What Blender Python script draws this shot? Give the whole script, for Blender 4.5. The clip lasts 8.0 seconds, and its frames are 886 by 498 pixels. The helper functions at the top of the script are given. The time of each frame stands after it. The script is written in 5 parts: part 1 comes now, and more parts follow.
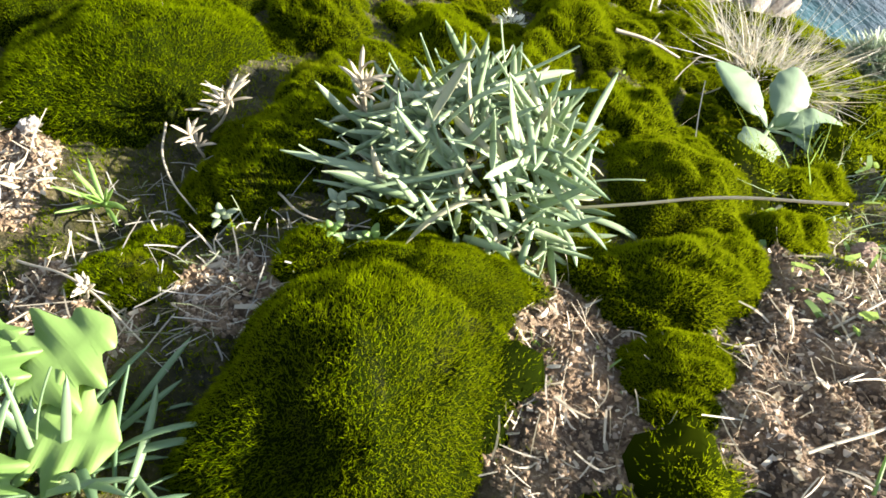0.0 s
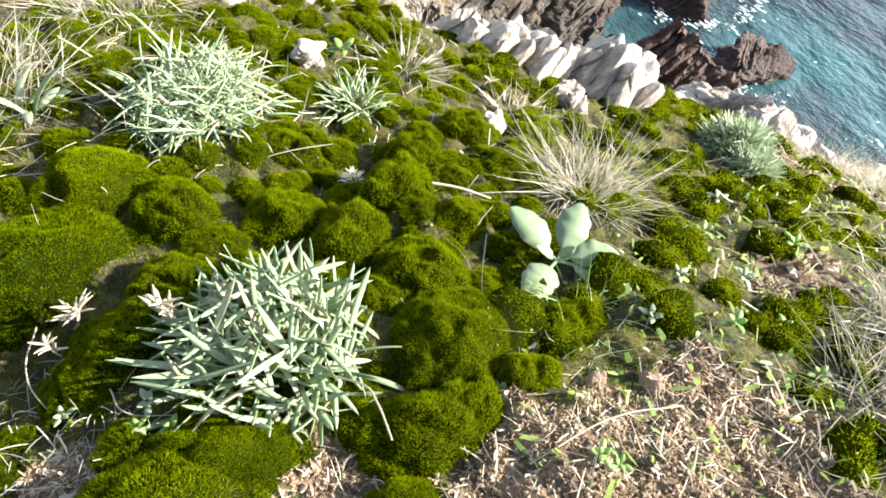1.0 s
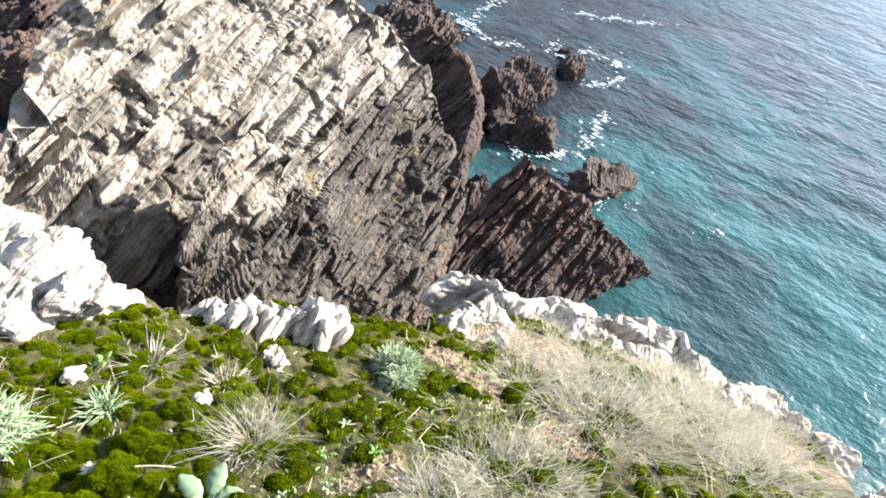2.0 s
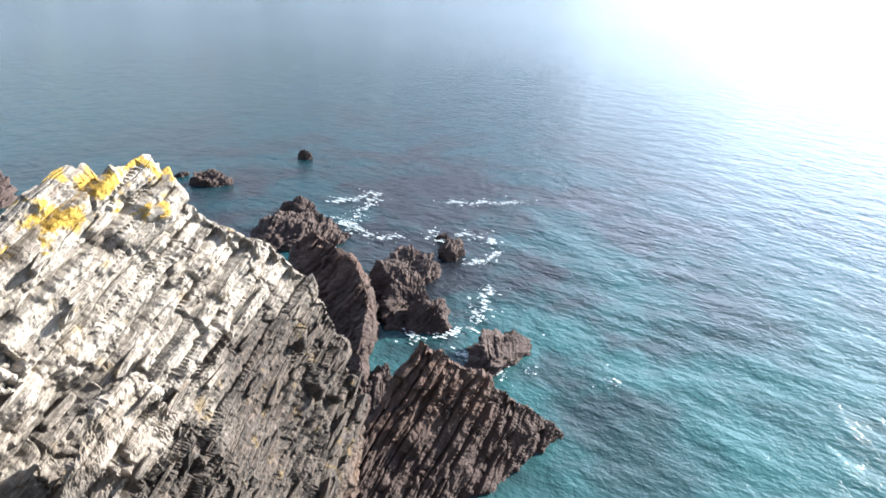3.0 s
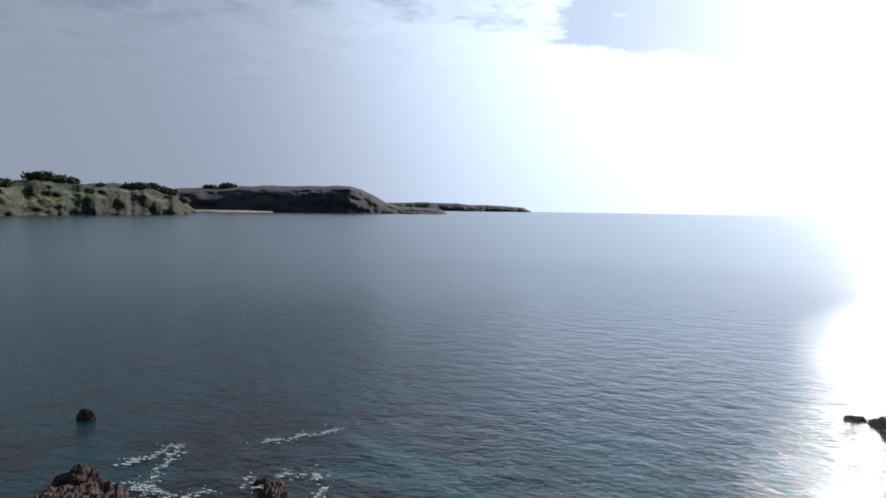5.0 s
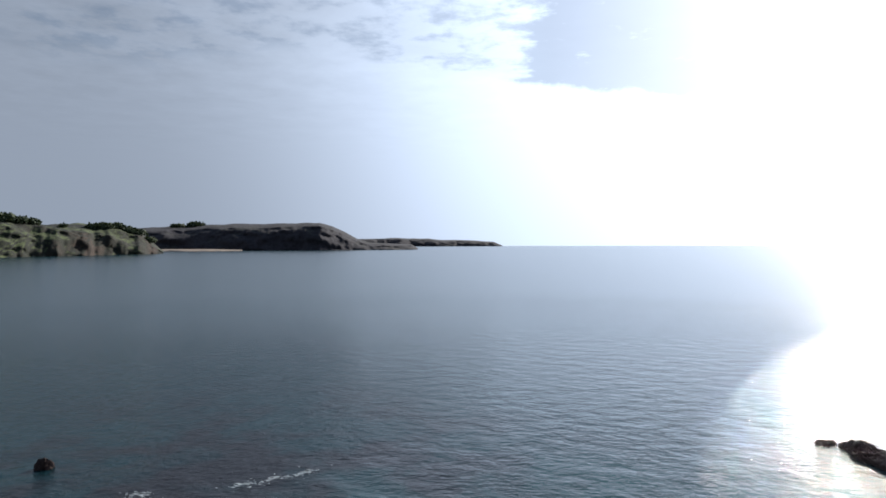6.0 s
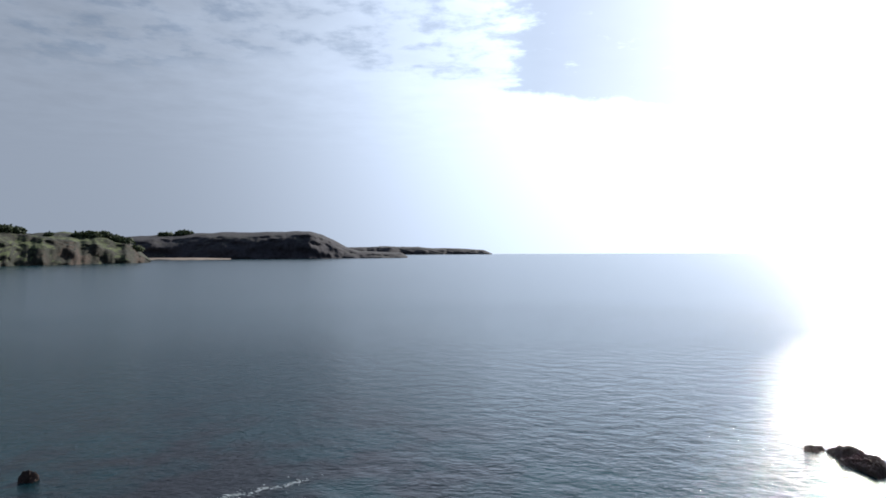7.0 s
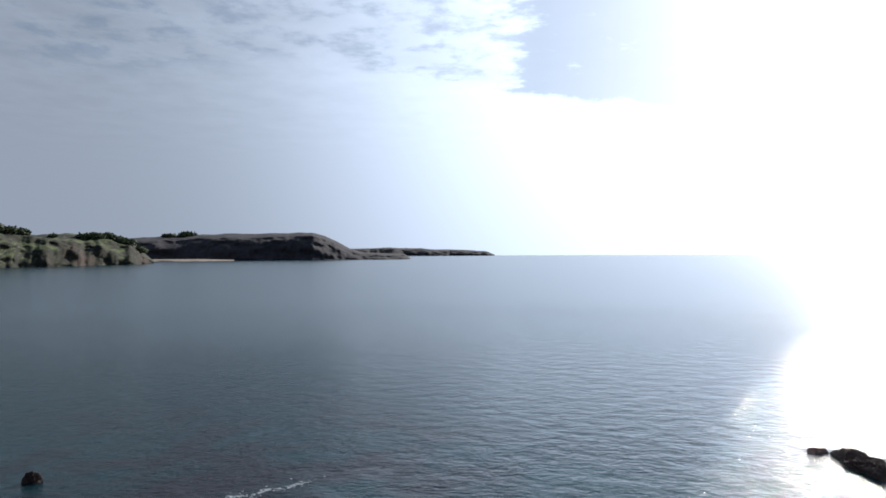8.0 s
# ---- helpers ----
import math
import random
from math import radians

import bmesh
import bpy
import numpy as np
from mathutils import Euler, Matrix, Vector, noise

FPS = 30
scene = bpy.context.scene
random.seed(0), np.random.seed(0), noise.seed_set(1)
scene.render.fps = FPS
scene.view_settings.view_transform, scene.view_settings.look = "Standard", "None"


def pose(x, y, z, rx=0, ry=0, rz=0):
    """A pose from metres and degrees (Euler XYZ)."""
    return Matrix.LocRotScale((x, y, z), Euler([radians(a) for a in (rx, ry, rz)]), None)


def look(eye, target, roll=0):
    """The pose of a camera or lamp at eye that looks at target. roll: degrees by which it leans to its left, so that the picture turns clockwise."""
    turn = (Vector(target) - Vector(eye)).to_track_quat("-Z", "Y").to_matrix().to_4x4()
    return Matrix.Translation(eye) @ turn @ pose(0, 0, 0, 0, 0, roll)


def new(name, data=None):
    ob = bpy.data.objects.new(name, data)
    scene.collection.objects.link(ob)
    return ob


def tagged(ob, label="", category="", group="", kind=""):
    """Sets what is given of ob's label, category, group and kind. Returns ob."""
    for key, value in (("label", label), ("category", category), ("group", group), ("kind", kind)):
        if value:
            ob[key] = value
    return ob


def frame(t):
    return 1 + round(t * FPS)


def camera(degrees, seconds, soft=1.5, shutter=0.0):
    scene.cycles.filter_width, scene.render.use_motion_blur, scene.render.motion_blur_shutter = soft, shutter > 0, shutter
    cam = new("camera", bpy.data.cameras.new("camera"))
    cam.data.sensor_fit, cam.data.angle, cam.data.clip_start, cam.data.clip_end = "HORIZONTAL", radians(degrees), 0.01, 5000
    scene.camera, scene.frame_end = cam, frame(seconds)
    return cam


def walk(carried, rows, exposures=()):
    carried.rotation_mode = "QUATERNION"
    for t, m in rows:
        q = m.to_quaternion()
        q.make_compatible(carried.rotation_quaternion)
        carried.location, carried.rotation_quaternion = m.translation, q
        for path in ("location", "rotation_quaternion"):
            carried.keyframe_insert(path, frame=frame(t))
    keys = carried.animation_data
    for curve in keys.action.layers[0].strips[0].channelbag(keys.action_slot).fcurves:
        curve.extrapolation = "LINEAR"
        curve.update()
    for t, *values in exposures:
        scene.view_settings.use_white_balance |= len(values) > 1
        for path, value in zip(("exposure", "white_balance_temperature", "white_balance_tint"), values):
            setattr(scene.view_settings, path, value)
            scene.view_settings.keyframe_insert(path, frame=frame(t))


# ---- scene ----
cam = camera(74.0, 8.0, soft=1.7)
PATH = [
    (0.0, pose(-0.534, -0.017, 12.025, 27.16, -8.65, 55.74)),
    (0.5, pose(-0.528, 0.039, 12.084, 27.73, -7.12, 54.44)),
    (1.0, pose(-0.468, 0.148, 12.209, 30.84, -5.31, 51.60)),
    (1.5, pose(-0.315, 0.280, 12.474, 36.17, -5.65, 47.04)),
    (2.0, pose(-0.036, 0.366, 12.871, 45.05, -5.50, 38.77)),
    (2.2, pose(0.117, 0.366, 13.062, 49.10, -4.77, 34.79)),
    (3.3, pose(0.199, 0.378, 13.291, 68.6, -2.3, 22.70)),
    (3.5, pose(0.202, 0.339, 13.297, 71.75, -1.70, 19.75)),
    (4.0, pose(0.151, 0.145, 13.265, 78.55, -2.00, 14.00)),
    (4.5, pose(0.102, 0.085, 13.148, 82.85, -1.80, 9.20)),
    (5.0, pose(0.069, 0.076, 13.070, 86.12, -0.80, 6.50)),
    (6.5, pose(-0.028, 0.027, 12.949, 90.15, 0.19, 3.05)),
    (7.0, pose(-0.045, 0.023, 12.959, 90.36, 0.24, 2.76)),
    (7.5, pose(-0.054, 0.012, 12.972, 90.46, 0.27, 2.79)),
    (8.0, pose(-0.006, -0.004, 12.989, 90.49, 0.25, 3.04)),
]
walk(cam, PATH, exposures=[
    (0.0, 2.1, 6750, 11), (1.0, 2.15, 6700, 11), (2.0, 2.05, 6350, 11), (3.5, 2.0, 6200, 11), (4.0, 1.55, 6200, 11),
    (4.5, 0.9, 6150, 11), (5.0, 0.18, 6250, 12), (6.5, 0.22, 6300, 12), (8.0, 0.24, 6300, 12)])


# ---- world and sun ----
SUN_AZ, SUN_EL = radians(36), radians(25.5)
SUN = Vector((math.sin(SUN_AZ) * math.cos(SUN_EL), math.cos(SUN_AZ) * math.cos(SUN_EL), math.sin(SUN_EL)))


class Nodes:
    """Short hand for building a node tree."""

    def __init__(self, tree):
        self.tree = tree
        tree.nodes.clear()

    def add(self, kind, inputs=None, op="", data="", attribute=""):
        node = self.tree.nodes.new(kind)
        if op:
            node.operation = op
        if data:
            node.data_type = data
        if attribute:
            node.attribute_name = attribute
        for key, value in (inputs or {}).items():
            socket = node.inputs[key]
            if isinstance(value, bpy.types.NodeSocket):
                self.tree.links.new(value, socket)
            else:
                socket.default_value = value
        return node

    def math(self, op, a, b=0.0, clamp=False):
        node = self.add("ShaderNodeMath", {0: a, 1: b}, op=op)
        node.use_clamp = clamp
        return node.outputs[0]

    def ramp(self, value, low, high, to_low=0.0, to_high=1.0, soft=True):
        node = self.add("ShaderNodeMapRange", {0: value, 1: low, 2: high, 3: to_low, 4: to_high})
        node.interpolation_type = "SMOOTHSTEP" if soft else "LINEAR"
        return node.outputs[0]

    def noise(self, vector, scale, detail=4.0, rough=0.55):
        return self.add("ShaderNodeTexNoise", {"Vector": vector, "Scale": scale, "Detail": detail, "Roughness": rough}).outputs[0]

    def stretch(self, vector, scale, turn=(0, 0, 0)):
        return self.add("ShaderNodeMapping", {"Vector": vector, "Scale": scale, "Rotation": turn}).outputs[0]

    def mix(self, factor, a, b):
        node = self.add("ShaderNodeMix", data="RGBA")
        for socket, value in ((node.inputs[0], factor), (node.inputs[6], a), (node.inputs[7], b)):
            if isinstance(value, bpy.types.NodeSocket):
                self.tree.links.new(value, socket)
            else:
                socket.default_value = (*value, 1) if isinstance(value, tuple) and len(value) == 3 else value
        return node.outputs[2]


world = bpy.data.worlds.new("sky")
scene.world = world
world.use_nodes = True
w = Nodes(world.node_tree)
sky = w.add("ShaderNodeTexSky")
sky.sky_type, sky.sun_disc, sky.sun_elevation, sky.sun_rotation = "NISHITA", False, SUN_EL, SUN_AZ
sky.altitude, sky.air_density, sky.dust_density = 10, 1.0, 0.8
way = w.add("ShaderNodeTexCoord").outputs["Generated"]
flat = w.add("ShaderNodeSeparateXYZ", {0: way})
height = flat.outputs[2]
# the cloud deck lies on a high flat layer: the way is laid out on it
lift = w.math("MAXIMUM", height, 0.03)
deck = w.add("ShaderNodeCombineXYZ", {0: w.math("DIVIDE", flat.outputs[0], lift), 1: w.math("DIVIDE", flat.outputs[1], lift)}).outputs[0]
puffs = w.noise(deck, 4.5, 5.0, 0.62)
veil = w.noise(deck, 0.5, 4.0, 0.5)
# a smooth bank below, its bumpy edge rising slightly away from the sun; broken puffs and open sky above it
edge = w.math("ADD", w.math("MULTIPLY", flat.outputs[0], 0.17), height)
edge = w.math("ADD", edge, w.ramp(flat.outputs[0], -0.18, -0.60, 0.0, 0.12))
edge = w.math("ADD", edge, w.math("MULTIPLY", w.math("SUBTRACT", w.noise(way, 14.0, 4.0, 0.6), 0.5), 0.045))
bank = w.ramp(edge, 0.268, w.ramp(flat.outputs[0], -0.1, -0.45, 0.290, 0.36), 1.0, 0.0)
broken = w.ramp(w.math("ADD", puffs, w.ramp(flat.outputs[0], 0.14, 0.04, -0.24, 0.04)), 0.36, 0.60, w.ramp(flat.outputs[0], 0.0, 0.12, 0.55, 0.34), 0.98)
broken = w.math("MAXIMUM", broken, w.ramp(height, 0.16, 0.08))
# the deck thins out overhead
clouds = w.math("MULTIPLY", w.math("MAXIMUM", bank, broken), w.ramp(height, 0.42, 0.62, 1.0, 0.25))
toward = w.add("ShaderNodeVectorMath", {0: way, 1: tuple(SUN)}, op="DOT_PRODUCT").outputs["Value"]
near_sun = w.math("MAXIMUM", toward, 0.0)
glare = w.math("ADD", w.math("MULTIPLY", w.math("POWER", near_sun, 4.2), 23.0), w.math("MULTIPLY", w.math("POWER", near_sun, 40.0), 14.0))
cloud_light = w.math("ADD", w.math("MULTIPLY", w.math("ADD", 1.0, w.math("MULTIPLY", w.math("SUBTRACT", w.noise(deck, 3.4, 5.0, 0.6), 0.5), w.ramp(height, 0.10, 0.34, 0.0, 0.55))), w.math("ADD", 4.7, w.math("MULTIPLY", bank, w.ramp(flat.outputs[0], -0.5, 0.0, 0.2, 1.5)))), glare)
cloud_colour = w.add("ShaderNodeVectorMath", {0: (0.82, 0.96, 1.16), 3: cloud_light}, op="SCALE").outputs[0]
sky_colour = w.mix(clouds, sky.outputs[0], cloud_colour)
back = w.add("ShaderNodeBackground", {0: sky_colour, 1: 0.064})
w.add("ShaderNodeOutputWorld", {0: back.outputs[0]})

sun = new("sun", bpy.data.lights.new("sun", "SUN"))
sun.data.energy, sun.data.angle, sun.data.color = 5.0, radians(0.6), (1.0, 0.94, 0.84)
sun.matrix_world = look(SUN * 50, (0, 0, 0))


# ---- materials ----
def material(name, build):
    m = bpy.data.materials.new(name)
    m.use_nodes = True
    n = Nodes(m.node_tree)
    surface = build(n)
    n.add("ShaderNodeOutputMaterial", {0: surface})
    return m


def bump(n, height, strength=0.5, distance=0.01):
    return n.add("ShaderNodeBump", {"Height": height, "Strength": strength, "Distance": distance}).outputs[0]


def principled(n, colour, rough=0.6, normal=None, **more):
    ins = {"Base Color": (*colour, 1) if isinstance(colour, tuple) else colour, "Roughness": rough, **more}
    if normal is not None:
        ins["Normal"] = normal
    return n.add("ShaderNodeBsdfPrincipled", ins).outputs[0]


def leafy(name, low, high, glow, share=0.35, rough=0.5, scale=60.0, tip=None):
    """Leaf: colour varies along the blade and from leaf to leaf, and light shines through."""
    def build(n):
        at = n.add("ShaderNodeTexCoord").outputs["Object"]
        pick = n.add("ShaderNodeObjectInfo").outputs["Random"]
        isle = n.add("ShaderNodeNewGeometry").outputs["Random Per Island"]
        vary = n.math("FRACT", n.math("ADD", pick, isle))
        spot = n.noise(at, scale, 4.0)
        f = n.math("ADD", n.math("MULTIPLY", vary, 0.6), n.math("MULTIPLY", spot, 0.5), clamp=True)
        colour = n.mix(f, low, high)
        if tip:
            colour = n.mix(n.ramp(vary, 0.82, 0.95), colour, tip)
        body = principled(n, colour, rough, bump(n, n.noise(at, scale * 6, 3.0), 0.25, 0.001))
        shine = n.add("ShaderNodeBsdfTranslucent", {0: n.mix(0.5, colour, glow)}).outputs[0]
        return n.add("ShaderNodeMixShader", {0: share, 1: body, 2: shine}).outputs[0]
    return material(name, build)




def mossy(name, share, deep, mid, bright):
    """Moss: dark, green or yellow-green by noise, shoot and place; whole cushions differ."""
    def build(n):
        at = n.add("ShaderNodeNewGeometry")
        where = at.outputs["Position"]
        pick = n.add("ShaderNodeObjectInfo").outputs["Random"]
        patch = n.noise(where, 9.0, 4.0, 0.6)
        spot = n.noise(where, 70.0, 4.0, 0.65)
        shoot = at.outputs["Random Per Island"]
        f = n.math("ADD", n.math("ADD", n.math("MULTIPLY", patch, 0.48), n.math("MULTIPLY", spot, 0.55)), n.math("ADD", n.math("MULTIPLY", shoot, 0.50), n.math("MULTIPLY", pick, 0.16)))
        # sunlit yellow towards the sea and shade inland, put into the moss colour
        f = n.math("ADD", f, n.ramp(n.add("ShaderNodeSeparateXYZ", {0: where}).outputs[1], 0.0, 0.16, -0.16, 0.04))
        # a little brighter and yellower again towards the edge
        f = n.math("ADD", f, n.ramp(n.add("ShaderNodeSeparateXYZ", {0: where}).outputs[1], 0.50, 1.0, 0.0, 0.16))
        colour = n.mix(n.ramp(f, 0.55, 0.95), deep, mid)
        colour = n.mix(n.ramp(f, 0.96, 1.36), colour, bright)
        colour = n.mix(n.ramp(n.noise(where, 17.0, 4.0, 0.7), 0.56, 0.70, 0.0, 0.4), colour, (mid[0] * 0.95, mid[1] * 0.6, mid[2] + 0.008))
        body = principled(n, colour, 0.9, None, **{"Specular IOR Level": 0.0})
        shine = n.add("ShaderNodeBsdfTranslucent", {0: n.mix(0.6, colour, (0.40, 0.46, 0.01))}).outputs[0]
        return n.add("ShaderNodeMixShader", {0: share, 1: body, 2: shine}).outputs[0]
    return material(name, build)


MOSS = mossy("moss", 0.34, (0.022, 0.042, 0.0005), (0.138, 0.188, 0.001), (0.25, 0.27, 0.003))
# near-black copy of the moss: shade between the shoots, painted on the bodies
SHADED_MOSS_BODY = mossy("shaded_moss_body", 0.0, (0.006, 0.010, 0.001), (0.012, 0.018, 0.001), (0.018, 0.024, 0.001))
TUFT = leafy("grey_green_leaf", (0.13, 0.215, 0.105), (0.46, 0.56, 0.35), (0.45, 0.58, 0.25), 0.25, 0.42, 30.0, (0.45, 0.42, 0.28))
PALE_TUFT = leafy("pale_green_leaf", (0.22, 0.33, 0.17), (0.45, 0.55, 0.35), (0.5, 0.6, 0.3), 0.3, 0.5, 30.0, (0.5, 0.47, 0.3))
BROAD = leafy("broad_leaf", (0.17, 0.26, 0.14), (0.30, 0.39, 0.235), (0.45, 0.6, 0.3), 0.25, 0.5, 40.0)
FRESH = leafy("fresh_leaf", (0.14, 0.27, 0.06), (0.30, 0.45, 0.14), (0.5, 0.65, 0.15), 0.4, 0.45, 30.0)
BLUE_BLADE = leafy("blue_blade", (0.09, 0.19, 0.10), (0.25, 0.36, 0.19), (0.45, 0.58, 0.12), 0.35, 0.4, 25.0)
DRY = leafy("dry_grass", (0.20, 0.195, 0.16), (0.54, 0.52, 0.46), (0.48, 0.46, 0.37), 0.3, 0.6, 20.0, (0.22, 0.27, 0.13))
STRAW = leafy("straw", (0.34, 0.29, 0.20), (0.68, 0.61, 0.48), (0.7, 0.6, 0.4), 0.2, 0.6, 30.0)
SHRUB = leafy("grey_shrub_leaf", (0.17, 0.23, 0.13), (0.38, 0.45, 0.29), (0.4, 0.5, 0.3), 0.25, 0.55, 40.0)
TREE_LEAF = leafy("far_tree_leaf", (0.02, 0.035, 0.015), (0.05, 0.07, 0.03), (0.08, 0.1, 0.03), 0.15, 0.8, 0.3)


def build_ground(n):
    at = n.add("ShaderNodeTexCoord").outputs["Object"]
    mask = n.add("ShaderNodeAttribute", attribute="soil").outputs["Fac"]
    grit = n.noise(at, 220.0, 5.0, 0.7)
    lump = n.noise(at, 38.0, 4.0)
    soil = n.mix(n.ramp(lump, 0.35, 0.68), (0.06, 0.037, 0.021), (0.25, 0.17, 0.105))
    soil = n.mix(n.ramp(grit, 0.5, 0.72), soil, (0.38, 0.305, 0.22))
    # thin moss, coloured darker to paint shade into the gaps between cushions
    moss = n.mix(n.ramp(lump, 0.3, 0.7), (0.014, 0.015, 0.004), (0.080, 0.072, 0.018))
    moss = n.mix(n.ramp(grit, 0.55, 0.75), moss, (0.25, 0.21, 0.12))
    colour = n.mix(mask, moss, soil)
    geo = n.add("ShaderNodeNewGeometry")
    steep = n.add("ShaderNodeSeparateXYZ", {0: geo.outputs["True Normal"]}).outputs[2]
    bed = n.add("ShaderNodeVectorMath", {0: geo.outputs["Position"], 1: (-0.617, -0.348, 0.706)}, op="DOT_PRODUCT").outputs["Value"]
    layer = n.noise(n.add("ShaderNodeCombineXYZ", {0: n.math("MULTIPLY", bed, 6.0)}).outputs[0], 1.0, 5.0, 0.7)
    face = n.mix(n.ramp(layer, 0.35, 0.65), (0.10, 0.083, 0.066), (0.27, 0.24, 0.20))
    colour = n.mix(n.ramp(steep, 0.62, 0.42), colour, face)
    h = n.math("ADD", n.math("MULTIPLY", grit, 0.5), lump)
    return principled(n, colour, 0.95, bump(n, h, 0.9, 0.012))


GROUND = material("cliff_top_soil", build_ground)
BED = Vector((-0.617, -0.348, 0.706)).normalized()


def rock_material(name, pale, mid, dark, tide, lichen=0.0, size=1.0, dark_from=5.7, dark_to=7.5):
    """Bedded rock: thin beds in colour and relief, pale crust and, towards the sea, a dark zone (growth, wet and
    painted shade) and the brown tidal growth.
    """
    def build(n):
        at = n.add("ShaderNodeNewGeometry").outputs["Position"]
        where = n.add("ShaderNodeSeparateXYZ", {0: at}).outputs[2]
        bed = n.add("ShaderNodeVectorMath", {0: at, 1: tuple(BED)}, op="DOT_PRODUCT").outputs["Value"]
        blotch = n.noise(at, 1.6 / size, 6.0, 0.62)
        fine = n.noise(at, 14.0 / size, 6.0, 0.7)
        along = n.add("ShaderNodeVectorMath", {0: at, 1: n.add("ShaderNodeVectorMath", {0: tuple(BED), 3: n.math("MULTIPLY", bed, 7.0)}, op="SCALE").outputs[0]}, op="ADD").outputs[0]
        layers = n.noise(along, 2.2 / size, 5.0, 0.7)
        f = n.math("ADD", n.math("MULTIPLY", blotch, 0.5), n.math("MULTIPLY", layers, 0.5))
        colour = n.mix(n.ramp(f, 0.38, 0.6), mid, pale)
        colour = n.mix(n.ramp(fine, 0.56, 0.72), colour, tuple(c * 0.45 for c in mid))
        # each bed has its own shade, and dark open joints run between some of them
        across = n.math("ADD", n.math("MULTIPLY", bed, 1.0 / size), n.math("MULTIPLY", n.noise(at, 0.9 / size, 3.0), 0.35))
        shade = n.noise(n.add("ShaderNodeCombineXYZ", {0: n.math("MULTIPLY", across, 2.6), 1: n.math("MULTIPLY", blotch, 0.8)}).outputs[0], 1.0, 3.0, 0.6)
        colour = n.mix(n.ramp(shade, 0.38, 0.30, 0.0, 0.75), colour, tuple(c * 0.22 for c in mid))
        colour = n.mix(n.ramp(shade, 0.60, 0.72, 0.0, 0.55), colour, (mid[0] * 1.25, mid[1] * 1.02, mid[2] * 0.85))
        joint = n.noise(n.add("ShaderNodeCombineXYZ", {0: n.math("MULTIPLY", across, 9.0), 1: n.math("MULTIPLY", fine, 0.6)}).outputs[0], 1.0, 2.0, 0.5)
        colour = n.mix(n.ramp(joint, 0.36, 0.28, 0.0, 0.8), colour, tuple(c * 0.2 for c in mid))
        level = n.math("ADD", where, n.math("MULTIPLY", n.math("SUBTRACT", n.noise(at, 0.55, 4.0), 0.5), 3.4))
        # the dark zone is partly dark growth and wet, partly shade in the colour
        if dark_to > dark_from:
            colour = n.mix(n.ramp(level, dark_to, dark_from, 0.0, 0.93), colour, n.mix(n.ramp(layers, 0.42, 0.66), n.mix(fine, tuple(c * 0.6 for c in dark), tuple(c * 1.5 for c in dark)), (dark[0] * 3.0, dark[1] * 2.6, dark[2] * 2.3)))
            colour = n.mix(n.ramp(level, 2.4, 1.0), colour, n.mix(fine, tide, tuple(c * 1.9 for c in tide)))
        if lichen:
            crust = n.math("MULTIPLY", n.ramp(n.math("ADD", n.noise(at, 2.3 / size, 5.0, 0.6), n.ramp(where, 9.2, 10.2, 0.0, 0.15)), 0.60, 0.68), n.ramp(where, 8.8, 9.7, lichen * 0.3, 1.0))
            colour = n.mix(crust, colour, (0.42, 0.27, 0.04))
        h = n.math("ADD", n.math("ADD", n.math("MULTIPLY", layers, 0.8), n.math("MULTIPLY", fine, 0.6)), n.math("ADD", n.ramp(joint, 0.28, 0.40), n.math("MULTIPLY", shade, 1.2)))
        return principled(n, colour, 0.85, bump(n, h, 1.0, 0.09 * size))
    return material(name, build)


CLIFF = rock_material("bedded_cliff_rock", (0.44, 0.40, 0.345), (0.17, 0.144, 0.117), (0.038, 0.032, 0.028), (0.090, 0.058, 0.042), 0.7)
BUTTRESS = rock_material("dark_cliff_rock", (0.50, 0.445, 0.38), (0.18, 0.148, 0.115), (0.036, 0.031, 0.027), (0.090, 0.058, 0.042), 0.0, 1.0, 6.4, 8.0)
TIDAL = rock_material("tidal_rock", (0.115, 0.067, 0.049), (0.053, 0.033, 0.026), (0.030, 0.022, 0.020), (0.040, 0.026, 0.022), 0.0, 0.6, 0.2, 1.4)
WHITE_ROCK = rock_material("white_crusted_rock", (0.60, 0.56, 0.50), (0.30, 0.25, 0.20), (0.1, 0.1, 0.1), (0.1, 0.1, 0.1), 0.0, 0.12, 0, 0)
STONE = rock_material("brown_stone", (0.36, 0.25, 0.19), (0.22, 0.145, 0.105), (0.1, 0.1, 0.1), (0.1, 0.1, 0.1), 0.0, 0.05, 0, 0)


